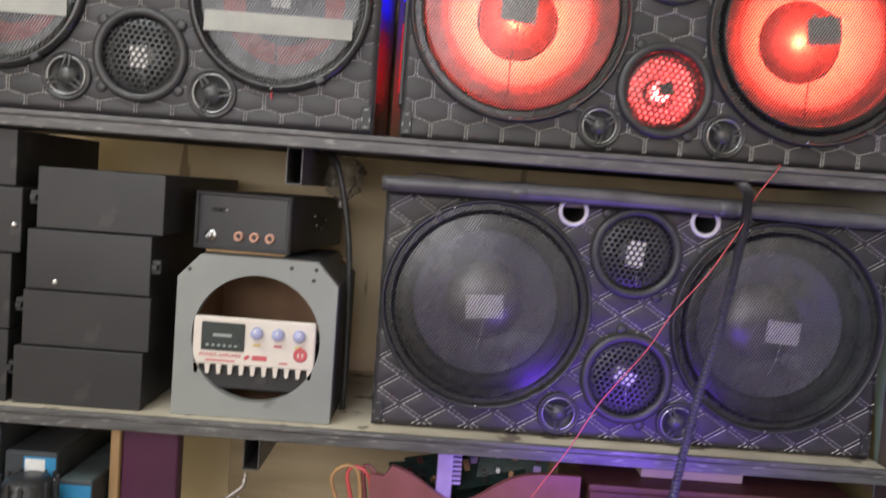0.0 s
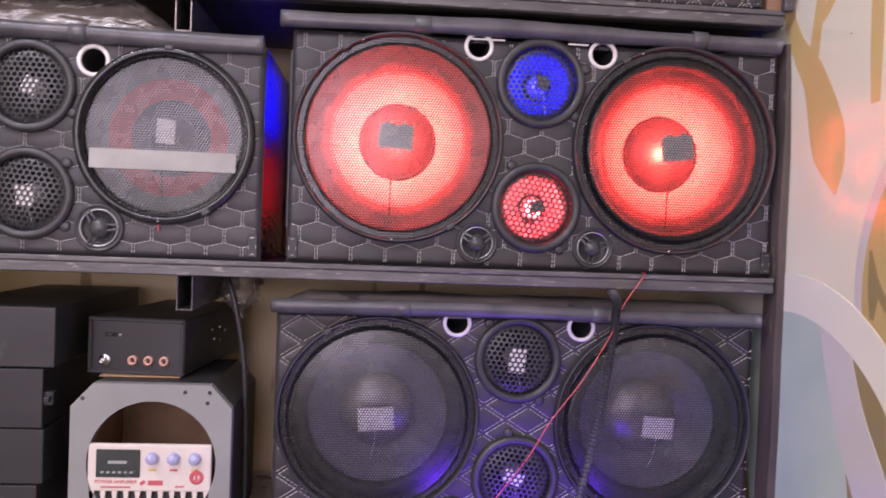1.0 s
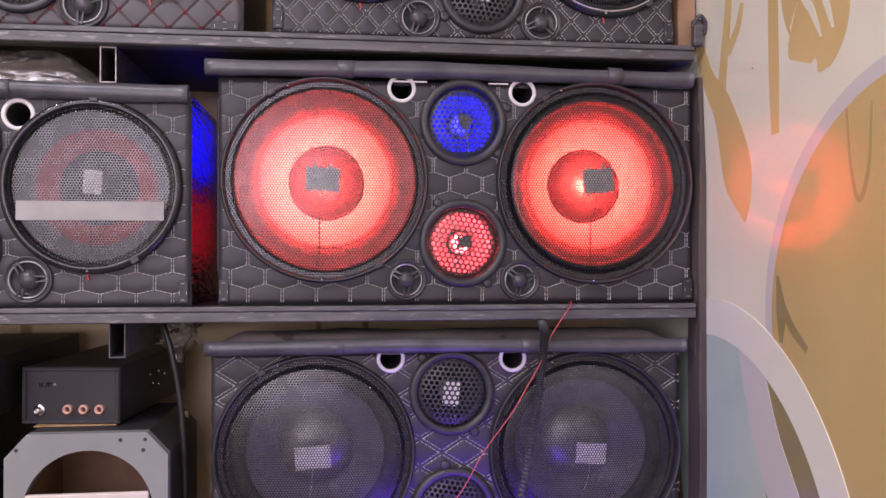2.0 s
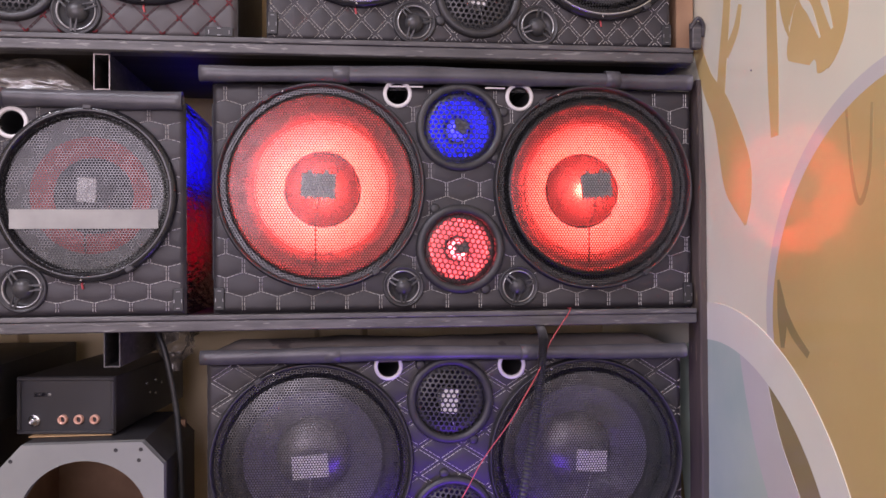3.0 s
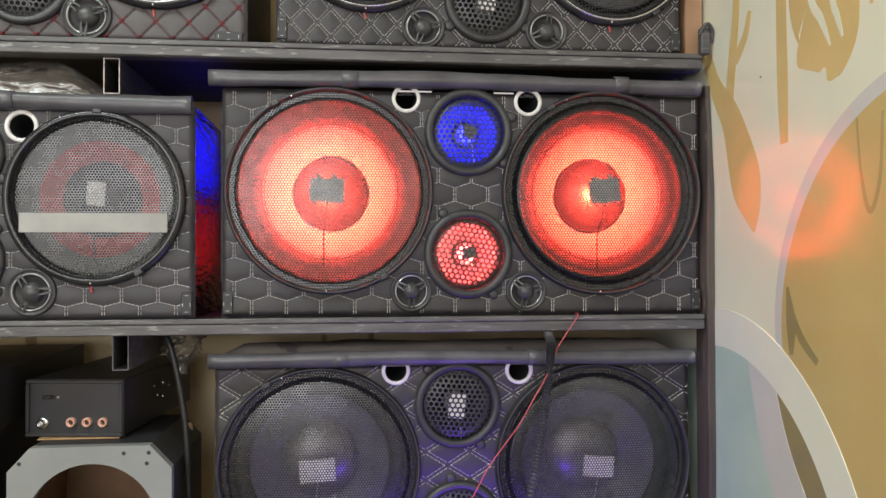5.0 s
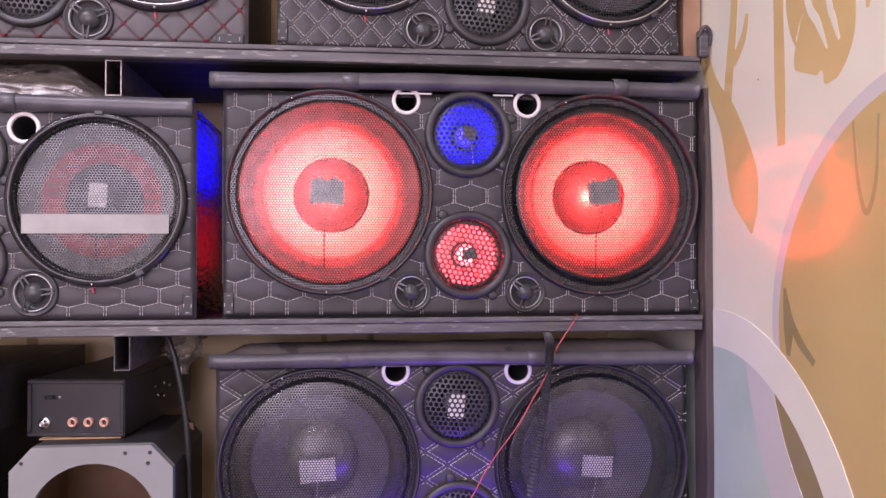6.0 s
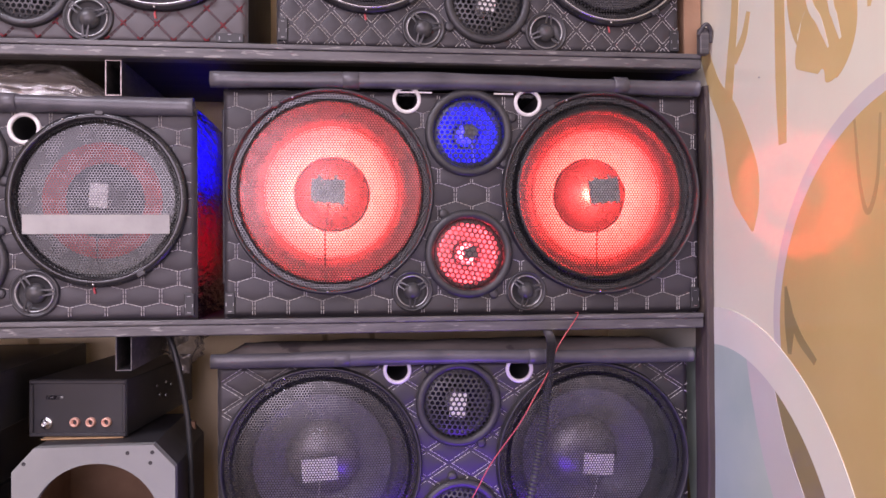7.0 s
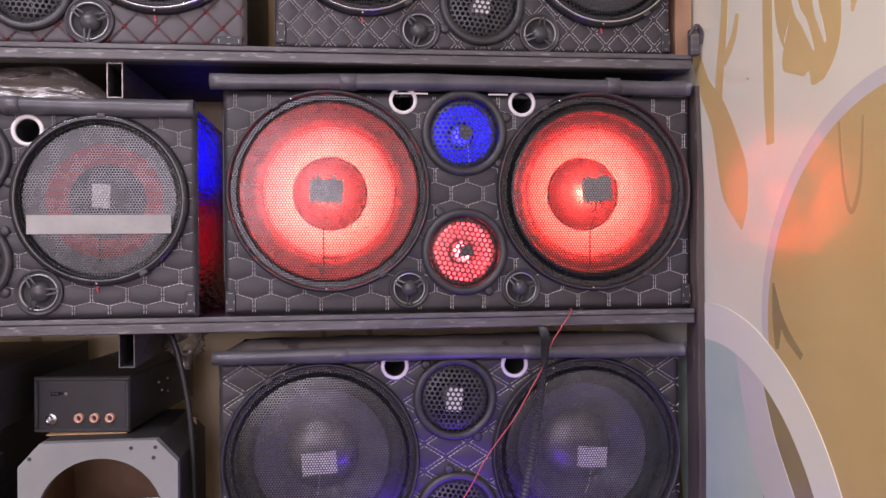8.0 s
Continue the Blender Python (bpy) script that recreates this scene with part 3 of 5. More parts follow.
def corner_guard(box, x, z, w=0.0105, h=0.0235):
    g = part("corner_guard", once(("cg", w, h), lambda: block(0, w, -0.0035, 0.006, 0, h, RUBBER, 0.001)), box, (x, 0, z))
    for q in (0.14, 0.86):
        part("staple", once("staple", lambda: block(-0.0018, 0.0018, -0.0040, -0.0034, -0.00025, 0.00025, DULL)), g, (w / 2, 0, h * q))
    for x0 in (0.14, 0.86):
        part("staple", once("staple_up", lambda: block(-0.00025, 0.00025, -0.0040, -0.0034, -0.0018, 0.0018, DULL)), g, (w * x0, 0, h * 0.45))
    return g


def cover_roll(box, x0, x1, y, z, r, bands=(), drop=0.0):
    """A vinyl dust cover rolled up along the top edge, held by wraps."""
    n, m = 56, 18
    rnd = random.Random(int(x1 * 1000) + 7)
    ph = [rnd.uniform(0, 6) for _ in range(4)]
    verts, faces = [], []
    for i in range(n + 1):
        f = i / n
        x = x0 + (x1 - x0) * f
        rr = r * (1 + 0.07 * math.sin(9 * f + ph[0]) + 0.04 * math.sin(31 * f + ph[1]))
        zz = z - drop * f + 0.0012 * math.sin(7 * f + ph[2])
        for k in range(m):
            a = 2 * math.pi * k / m
            q = rr * (1 + 0.05 * math.sin(3 * a + 5 * f + ph[3]))
            verts.append((x, y + q * math.cos(a) * 0.95, zz + q * math.sin(a)))
    for i in range(n):
        for k in range(m):
            faces.append((i * m + k, (i + 1) * m + k, (i + 1) * m + (k + 1) % m, i * m + (k + 1) % m))
    # hollow ends, with the coil of the sheet inside
    for i, step in ((0, 1), (n, -1)):
        base = len(verts)
        cx, cy, cz = verts[i * m][0], y, z - drop * i / n
        for s, back in ((0.72, 0.0), (0.66, 0.008)):
            for k in range(m):
                a = 2 * math.pi * k / m
                verts.append((cx + step * back, cy + r * s * math.cos(a), cz + r * s * math.sin(a)))
        for k in range(m):
            q = (k + 1) % m
            faces.append((i * m + k, i * m + q, base + q, base + k))
            faces.append((base + k, base + q, base + m + q, base + m + k))
        faces.append(tuple(base + m + k for k in range(m)))
    roll = part("cover_roll", mesh_from(verts, faces, VINYL, True), box, label="rolled-up dark vinyl dust cover")
    for f in bands:
        x = x0 + (x1 - x0) * f
        band = lathe([(r * 1.02, -0.0085), (r * 1.10, -0.008), (r * 1.11, 0.008), (r * 1.02, 0.0085)], VINYL, 20)
        part("wrap_band", band, roll, (x, y, z - drop * f), turn=(0, 0, 90 + 4 * math.sin(40 * f)))
    return roll


def cabinet(x0, x1, y, z0, z1, lines, label, leather=LEATHER, thread=THREAD, holes=(), depth=0.235, nodes_only=0.0, side=SIDE_GLOSS, spread=0.0013, trim=0.0):
    w, h = x1 - x0, z1 - z0
    box = thing("speaker_cabinet", (x0, y, z0), label, "loudspeaker", "speaker cabinets on the rack")
    t, g = 0.004, 0.004
    bm = bmesh.new()
    o = [bm.verts.new(c) for c in ((0, g, 0), (w, g, 0), (w, g, h), (0, g, h), (0, depth, 0), (w, depth, 0), (w, depth, h), (0, depth, h))]
    i = [bm.verts.new(c) for c in ((t, g, t), (w - t, g, t), (w - t, g, h - t), (t, g, h - t), (t, depth - t, t), (w - t, depth - t, t), (w - t, depth - t, h - t), (t, depth - t, h - t))]
    for a, b, c, d in ((0, 1, 5, 4), (1, 2, 6, 5), (2, 3, 7, 6), (3, 0, 4, 7), (4, 5, 6, 7)):
        bm.faces.new((o[a], o[b], o[c], o[d]))
        bm.faces.new((i[d], i[c], i[b], i[a]))
    for a, b in ((0, 1), (1, 2), (2, 3), (3, 0)):
        bm.faces.new((o[a], i[a], i[b], o[b]))
    part("carcass", mesh_of(bm, side), box)
    hs = [(hx - x0, hz - z0, hr) for hx, hz, hr in holes]
    part("quilted_front", quilt(w, h, lines, [(a, b, c * 0.965) for a, b, c in hs], leather), box)
    tagged(part("stitching", stitches(w, h, lines, [(a, b, c) for a, b, c in hs], thread, nodes_only=nodes_only, spread=spread, trim=trim), box, label="pale stitched seams" if thread is THREAD else "red stitched crossings"), kind="stuff")
    return box


# ---- room ----
WALL_X, BACK_Y = 0.527, 0.36


def slab(name, x0, x1, y0, y1, z0, z1, mat, label, category):
    return solo(name, block(x0, x1, y0, y1, z0, z1, mat), (0, 0, 0), label, category, kind="structure")


slab("floor", -1.8, 0.66, -2.4, 0.45, -0.1, 0.0, CONCRETE, "grey concrete floor of the shop", "floor")
slab("ceiling", -1.8, 0.66, -2.4, 0.45, 2.7, 2.8, PLASTER, "plain plastered ceiling of the shop", "ceiling")
slab("wall_north", -1.8, WALL_X, BACK_Y, 0.45, 0.0, 2.7, BACK_BOARD, "pale yellow boarded wall behind the rack", "wall")
slab("wall_west", -1.8, -1.65, -2.2, BACK_Y, 0.0, 2.7, PLASTER, "yellowish plastered side wall", "wall")
south = thing("wall_south", (0, 0, 0), "front wall of the shop with a wide open shop window", "wall", kind="structure")
part("wall_panel", block(-1.65, -1.5, -2.4, -2.2, 0, 2.7, PLASTER), south)
part("wall_panel", block(0.25, WALL_X, -2.4, -2.2, 0, 2.7, PLASTER), south)
part("parapet", block(-1.5, 0.25, -2.4, -2.2, 0, 1.1, PLASTER), south)
part("lintel", block(-1.5, 0.25, -2.4, -2.2, 2.3, 2.7, PLASTER), south)
solo("ground", block(-30, 30, -40, -2.4, -0.12, -0.02, CONCRETE), (0, 0, 0), "paved ground outside the shop", "ground", kind="structure")

east = thing("wall_east", (WALL_X, 0, 0), "cream wall with a painted mural of pale branches and golden rounds", "wall", kind="structure")
part("wall_face", block(0, 0.13, -2.4, 0.45, 0, 2.7, WALL_CREAM), east)


def painted(name, outline, mat, layer):
    """A painted shape on the east wall: its outline as (y, z), laid on as a thin coat."""
    n = len(outline)
    x = -0.00018 * layer
    verts = [(x, a, b) for a, b in outline] + [(0.001, a, b) for a, b in outline]
    faces = [tuple(range(n))] + [(k, (k + 1) % n, n + (k + 1) % n, n + k) for k in range(n)]
    me = mesh_from(verts, faces, mat)
    bm = bmesh.new()
    bm.from_mesh(me)
    bmesh.ops.recalc_face_normals(bm, faces=bm.faces[:])
    bmesh.ops.triangulate(bm, faces=[f for f in bm.faces if len(f.verts) > 4])
    bm.to_mesh(me)
    bm.free()
    return part(name, me, east)


def oval(cy, cz, a, b, n=96, power=2.0):
    out = []
    for k in range(n):
        c, s = math.cos(2 * math.pi * k / n), math.sin(2 * math.pi * k / n)
        out.append((cy + a * math.copysign(abs(c) ** (2 / power), c), cz + b * math.copysign(abs(s) ** (2 / power), s)))
    return out


def arc_band(cy, cz, r0, r1, a0, a1, n=60):
    out = []
    for r, way in ((r1, 1), (r0, -1)):
        for k in range(n + 1)[::way]:
            a = radians(a0 + (a1 - a0) * k / n)
            out.append((cy + r * math.cos(a), cz + r * math.sin(a)))
    return out


def stroke(points, widths, per=8):
    """A brush stroke along a smooth line, of changing width."""
    line = spline([(a, b, w) for (a, b), w in zip(points, widths)], per)
    left, right = [], []
    for i, p in enumerate(line):
        d = line[min(i + 1, len(line) - 1)] - line[max(i - 1, 0)]
        n = Vector((-d.y, d.x)).normalized()
        left.append((p.x + n.x * p.z / 2, p.y + n.y * p.z / 2))
        right.append((p.x - n.x * p.z / 2, p.y - n.y * p.z / 2))
    return left + right[::-1]


painted("painted_round_edge", oval(-0.356, 1.320, 0.213, 0.205, power=1.92), PAINT_LILAC, 1)
painted("painted_round", oval(-0.358, 1.317, 0.203, 0.195, power=1.9), PAINT_GOLD, 2)
painted("painted_arch_ground", oval(-0.03, 1.047, 0.25, 0.25), PAINT_OLIVE, 3)
painted("painted_arch_wash", stroke([(-0.02, 1.29), (-0.03, 1.2), (-0.06, 1.05), (-0.08, 0.9)], [0.20, 0.20, 0.20, 0.20]), PAINT_TEAL, 4)
painted("painted_arch_stripe", stroke([(-0.108, 1.295), (-0.125, 1.24), (-0.147, 1.19), (-0.18, 1.14), (-0.24, 1.05)], [0.045, 0.047, 0.050, 0.055, 0.06]), PAINT_LILAC, 5)
painted("painted_arch", arc_band(-0.03, 1.047, 0.236, 0.277, 20, 200), PAINT_WHITE, 6)
painted("painted_branch", stroke([(0.01, 1.62), (-0.02, 1.566), (-0.055, 1.525), (-0.085, 1.462), (-0.098, 1.43), (-0.104, 1.405)], [0.02, 0.026, 0.040, 0.060, 0.040, 0.004]), PAINT_AMBER, 1)
painted("painted_branch", stroke([(-0.052, 1.545), (-0.060, 1.59), (-0.070, 1.65), (-0.072, 1.75)], [0.020, 0.018, 0.016, 0.02]), PAINT_AMBER, 1.3)
painted("painted_branch", stroke([(-0.066, 1.585), (-0.088, 1.605), (-0.098, 1.628)], [0.014, 0.012, 0.008]), PAINT_AMBER, 1.6)
painted("painted_branch", stroke([(-0.158, 1.78), (-0.158, 1.62), (-0.160, 1.54), (-0.162, 1.485)], [0.02, 0.018, 0.019, 0.014]), PAINT_AMBER, 1)
painted("painted_leaf", stroke([(-0.235, 1.78), (-0.228, 1.62), (-0.2325, 1.588), (-0.232, 1.570), (-0.221, 1.560), (-0.209, 1.550), (-0.206, 1.5425)], [0.12, 0.114, 0.089, 0.086, 0.080, 0.058, 0.030]), PAINT_AMBER, 1)
painted("painted_slit", stroke([(-0.190, 1.70), (-0.2065, 1.610), (-0.2225, 1.5835), (-0.2365, 1.557)], [0.014, 0.009, 0.008, 0.002]), WALL_CREAM, 2)
painted("painted_slit", stroke([(-0.222, 1.70), (-0.239, 1.600), (-0.2458, 1.580), (-0.2537, 1.560)], [0.014, 0.008, 0.007, 0.003]), WALL_CREAM, 2)
painted("painted_leaf", stroke([(-0.293, 1.70), (-0.294, 1.60), (-0.291, 1.575)], [0.016, 0.012, 0.004]), PAINT_AMBER, 1)
# two olive twigs
painted("painted_stroke", stroke([(-0.166, 1.352), (-0.172, 1.32), (-0.172, 1.29)], [0.004, 0.016, 0.006]), PAINT_OLIVE, 3)
painted("painted_stroke", stroke([(-0.170, 1.335), (-0.188, 1.308), (-0.214, 1.288)], [0.006, 0.010, 0.007]), PAINT_OLIVE, 3.4)
# faint loop, a reflection in the gloss laid on as colour
painted("painted_stroke", stroke([(-0.272, 1.49), (-0.278, 1.44), (-0.288, 1.415), (-0.300, 1.44), (-0.304, 1.49)], [0.003, 0.004, 0.005, 0.004, 0.003]), REFLECTION_OCHRE, 3)

# ---- rack ----
rack = thing("shelf_rack", (0, 0, 0), "black-painted steel shelf rack with worn edges and dusty boards", "shelf rack")
LEFT, RIGHT = -1.2, 0.515
for z, yf, board in ((1.3165, -0.012, BOARD_DARK), (1.6055, -0.010, BOARD_DARK), (1.0195, -0.018, DUST_BOARD), (0.79, -0.036, DUST_BOARD)):
    shelf = part("shelf_board", block(LEFT, RIGHT, yf + 0.003, 0.262, z - 0.012, z, board, 0.0015, 1), rack)
    part("front_rail", block(LEFT, RIGHT + 0.001, yf, yf + 0.004, z - 0.0158, z - 0.0054, RAIL, 0.0009, 2), shelf)
    part("top_lip", block(LEFT, RIGHT + 0.001, yf - 0.0012, yf + 0.005, z - 0.0050, z + 0.0006, RAIL, 0.0012, 2), shelf)
    part("lower_flange", block(LEFT, RIGHT, yf + 0.003, yf + 0.022, z - 0.0165, z - 0.0125, STEEL, 0.0006, 1), shelf)


def cross_tube(x, z, yf, length=0.3, w=0.0165, h=0.0375, edge=STEEL):
    """A rectangular hollow steel tube below a shelf, its sawn end open to the front."""
    t = 0.0011
    bm = bmesh.new()
    rows = []
    for y, q in ((yf, 0), (yf, t), (yf + length, t), (yf + length, 0)):
        rows.append([bm.verts.new((x + sx * (w / 2 - q), y, z - h / 2 + sz * (h / 2 - q))) for sx, sz in ((-1, -1), (1, -1), (1, 1), (-1, 1))])
    for a, b in ((0, 1), (1, 2), (2, 3), (3, 0)):
        for k in range(4):
            bm.faces.new((rows[a][k], rows[a][(k + 1) % 4], rows[b][(k + 1) % 4], rows[b][k]))
    bmesh.ops.recalc_face_normals(bm, faces=bm.faces[:])
    tb = part("cross_tube", mesh_of(bm, STEEL), rack)
    bm = bmesh.new()
    a = [bm.verts.new((x + sx * w / 2, yf - 0.0006, z - h / 2 + sz * h / 2)) for sx, sz in ((-1, -1), (1, -1), (1, 1), (-1, 1))]
    b = [bm.verts.new((x + sx * (w / 2 - t), yf - 0.0006, z - h / 2 + sz * (h / 2 - t))) for sx, sz in ((-1, -1), (1, -1), (1, 1), (-1, 1))]
    for k in range(4):
        bm.faces.new((a[k], a[(k + 1) % 4], b[(k + 1) % 4], b[k]))
    part("sawn_end", mesh_of(bm, edge), tb)
    return tb


cross_tube(-0.1115, 1.3005, 0.006)
cross_tube(-0.120, 1.5885, 0.002, edge=STEEL_CUT)
cross_tube(-0.137, 1.0025, 0.004)
cross_tube(-0.75, 1.5885, 0.002)
cross_tube(-0.75, 1.3005, 0.006)
part("back_post", block(-0.81, -0.79, 0.27, 0.29, 0.0, 2.1, STEEL, 0.001, 1), rack)
def ragged_lath(z0, z1, n=70):
    """A split lath, narrow and torn at its upper end, with an uneven edge."""
    verts, faces = [], []
    for i in range(n + 1):
        z = z0 + (z1 - z0) * i / n
        top = max(0.0, (z - 1.46) / (z1 - 1.46))
        e = noise.noise(Vector((z * 14, 0.3, 5.0))) * 0.0016 + noise.noise(Vector((z * 60, 2.3, 1.0))) * 0.0007
        x0, x1 = 0.5188 + 0.0036 * min(1, top * 1.6) + e, 0.5262
        yf = -0.016 + 0.010 * top + noise.noise(Vector((z * 9, 7.1, 2.0))) * 0.002
        verts += [(x0, yf + 0.002, z), (x0 + 0.0018, yf, z), (x1, yf, z), (x1, 0.016, z), (x0, 0.016, z)]
    for i in range(n):
        for k in range(5):
            faces.append((i * 5 + k, i * 5 + (k + 1) % 5, i * 5 + 5 + (k + 1) % 5, i * 5 + 5 + k))
    faces += [(4, 3, 2, 1, 0), tuple(n * 5 + k for k in range(5))]
    return mesh_from(verts, faces, LATH)


part("side_lath", ragged_lath(0.40, 1.572), rack, label="weathered brown lath between rack and wall")
part("side_lath", block(0.504, 0.5245, 0.008, 0.10, 1.6065, 1.95, WOOD_DARK, 0.001, 1), rack, label="bare wooden lath")
br = part("latch_bracket", block(0.5115, 0.5225, -0.018, -0.008, 1.604, 1.634, STEEL, 0.0015, 2), rack, label="small black steel latch")
part("latch_pin", tube([(0.510, -0.016, 1.626), (0.516, -0.022, 1.636), (0.523, -0.020, 1.630), (0.525, -0.014, 1.618)], 0.0022, STEEL, 8, 6), br)

# ---- speaker cabinets ----
# middle shelf, cabinet with lit drivers
A = dict(x0=-0.008, x1=0.517, y=0.0, z0=1.3172, z1=1.560)
wA = [(0.105, 1.4515, 0.1105), (0.4025, 1.4510, 0.1125)]
mA = [(0.254, 1.516, 0.0480), (0.2535, 1.384, 0.0485)]
tA = [(0.1915, 1.344), (0.317, 1.343)]
pA = [(0.1865, 1.5515), (0.320, 1.5500)]
boxA = cabinet(**A, lines=hex_lines(0.525, 0.243, wide=0.036, row=0.0202, straight=0.0143, ox=0.0312, oz=0.0029), holes=wA + mA + [(*t, 0.021) for t in tA] + [(*p, 0.0135) for p in pA],
               label="black hexagon-stitched speaker cabinet with glowing red woofers")


def rel(box, x, z):
    return x - box.location.x, z - box.location.z


woofer(boxA, *rel(boxA, *wA[0][:2]), wA[0][2], "silver", (-0.003, 0.0, 0.036, 0.025, 3))
woofer(boxA, *rel(boxA, *wA[1][:2]), wA[1][2], "grey", (0.001, 0.002, 0.034, 0.026, -7))
mid_driver(boxA, *rel(boxA, *mA[0][:2]), mA[0][2], (320, 20), board=(0.001, 0.0, 0.014, 0.014, 14), lit=True)
mid_driver(boxA, *rel(boxA, *mA[1][:2]), mA[1][2], (122, 302), 8, board=(0.001, 0.001, 0.015, 0.012, -12), lit=True)
for i, t in enumerate(tA):
    tweeter(boxA, *rel(boxA, *t), 0.0222, 12 * i)
for p in pA:
    port(boxA, *rel(boxA, *p))
for a, b in ((0.186, 0.222), (0.290, 0.312)):
    part("paper_edge", block(a, b, -0.0022, -0.0012, 0.2412, 0.2428, BOARD_WHITE), boxA, label="thin white paper edge under the roll")
corner_guard(boxA, 0.0015, 0.004)
corner_guard(boxA, 0.513, 0.004)
cover_roll(boxA, -0.012, 0.527 - 0.005, -0.005, 0.2525, 0.0088, (0.275, 0.83))
# lamps in the lit drivers, shining back into the cones
RED, BLUE = (1.0, 0.038, 0.016), (0.004, 0.006, 1.0)
lamp("woofer_lamp_light", "AREA", look((0.102, -0.0075, 1.4515), (0.102, 0.1, 1.4515)), 3.7, RED, 0.022).data.spread = radians(173)
lamp("woofer_lamp_light", "AREA", look((0.4035, -0.0075, 1.453), (0.4035, 0.1, 1.453)), 4.2, RED, 0.022).data.spread = radians(173)
lamp("mid_lamp_light", "AREA", look((0.254, -0.0028, 1.516), (0.254, 0.1, 1.516)), 0.5, BLUE, 0.016)
lamp("mid_lamp_light", "AREA", look((0.2535, -0.0028, 1.384), (0.2535, 0.1, 1.384)), 1.1, (1.0, 0.06, 0.05), 0.016)
for x, s in ((0.0, -1), (0.525, 1)):
    sg = part("side_lamp_frame", block(min(0, s * 0.004), max(0, s * 0.004), 0.02, 0.20, 0.035, 0.225, PLASTIC, 0.001, 1), boxA, (x, 0, 0))
    for z, mat in ((0.180, GLOW_BLUE), (0.085, GLOW_RED)):
        part("side_lamp", block(min(s * 0.0035, s * 0.0055), max(s * 0.0035, s * 0.0055), 0.035, 0.185, z - 0.036, z + 0.036, mat, 0.0005, 1), sg, label="glowing coloured side lamp")

# middle shelf, smaller cabinet with red-ringed woofers
B = dict(x0=-0.503, x1=-0.033, y=-0.012, z0=1.3172, z1=1.537)
wB = [(-0.131, 1.4415, 0.0900), (-0.408, 1.4440, 0.0900)]
mB = [(-0.265, 1.485, 0.0465), (-0.2645, 1.378, 0.0465)]
tB = [(-0.193, 1.346), (-0.336, 1.353)]
pB = [(-0.203, 1.5135), (-0.328, 1.5135)]
boxB = cabinet(**B, lines=hex_lines(0.47, 0.22, wide=0.036, row=0.0182, straight=0.0137, ox=0.0193, oz=-0.0003), holes=wB + mB + [(*t, 0.021) for t in tB] + [(*p, 0.0135) for p in pB],
               label="black hexagon-stitched speaker cabinet with red-ringed unlit woofers")
for q in wB:
    woofer(boxB, *rel(boxB, *q[:2]), q[2], "red", (0.001, 0.004, 0.018, 0.024, 3), band=True)
mid_driver(boxB, *rel(boxB, *mB[0][:2]), mB[0][2], (220, 330), board=(0.002, 0.0, 0.015, 0.017, 25))
mid_driver(boxB, *rel(boxB, *mB[1][:2]), mB[1][2], (40, 140, 320, 222), 5, board=(-0.001, -0.002, 0.017, 0.022, -6))
for i, t in enumerate(tB):
    tweeter(boxB, *rel(boxB, *t), 0.0245, 25 + 40 * i)
for p in pB:
    port(boxB, *rel(boxB, *p), 0.0165)
corner_guard(boxB, 0.457, 0.004)
cover_roll(boxB, -0.01, 0.468, -0.004, 0.2235, 0.0090, (0.62,), 0.003)

# lower shelf, diamond-stitched cabinet
E = dict(x0=-0.017, x1=0.5075, y=0.012, z0=1.0205, z1=1.2650)
wE = [(0.0935, 1.1545, 0.1090), (0.3950, 1.1520, 0.1110)]
mE = [(0.2430, 1.2190, 0.0475), (0.2445, 1.0885, 0.0480)]
tE = [(0.1770, 1.0465), (0.3015, 1.0450)]
pE = [(0.1755, 1.2572), (0.3115, 1.2557)]
boxE = cabinet(**E, lines=diamond_lines(0.5245, 0.2445, 0.049, 0.031, ox=0.0042, oz=0.0084), side=DUSTY_BLACK, holes=wE + mE + [(*t, 0.021) for t in tE] + [(*p, 0.0135) for p in pE],
               label="black diamond-stitched speaker cabinet with unlit grey woofers", spread=0.0019, trim=0.0019)
woofer(boxE, *rel(boxE, *wE[0][:2]), wE[0][2], "dark", (-0.002, -0.001, 0.038, 0.024, -4))
woofer(boxE, *rel(boxE, *wE[1][:2]), wE[1][2], "dark", (0.004, -0.003, 0.034, 0.023, 4))
mid_driver(boxE, *rel(boxE, *mE[0][:2]), mE[0][2], (130, 300), 4, board=(-0.001, -0.001, 0.018, 0.027, 6))
mid_driver(boxE, *rel(boxE, *mE[1][:2]), mE[1][2], (100, 290), 9, board=(-0.002, 0.002, 0.022, 0.014, 20))
for i, t in enumerate(tE):
    tweeter(boxE, *rel(boxE, *t), 0.0222, 30 * i)
for p in pE:
    port(boxE, *rel(boxE, *p))
corner_guard(boxE, 0.0015, 0.004)
corner_guard(boxE, 0.512, 0.004)


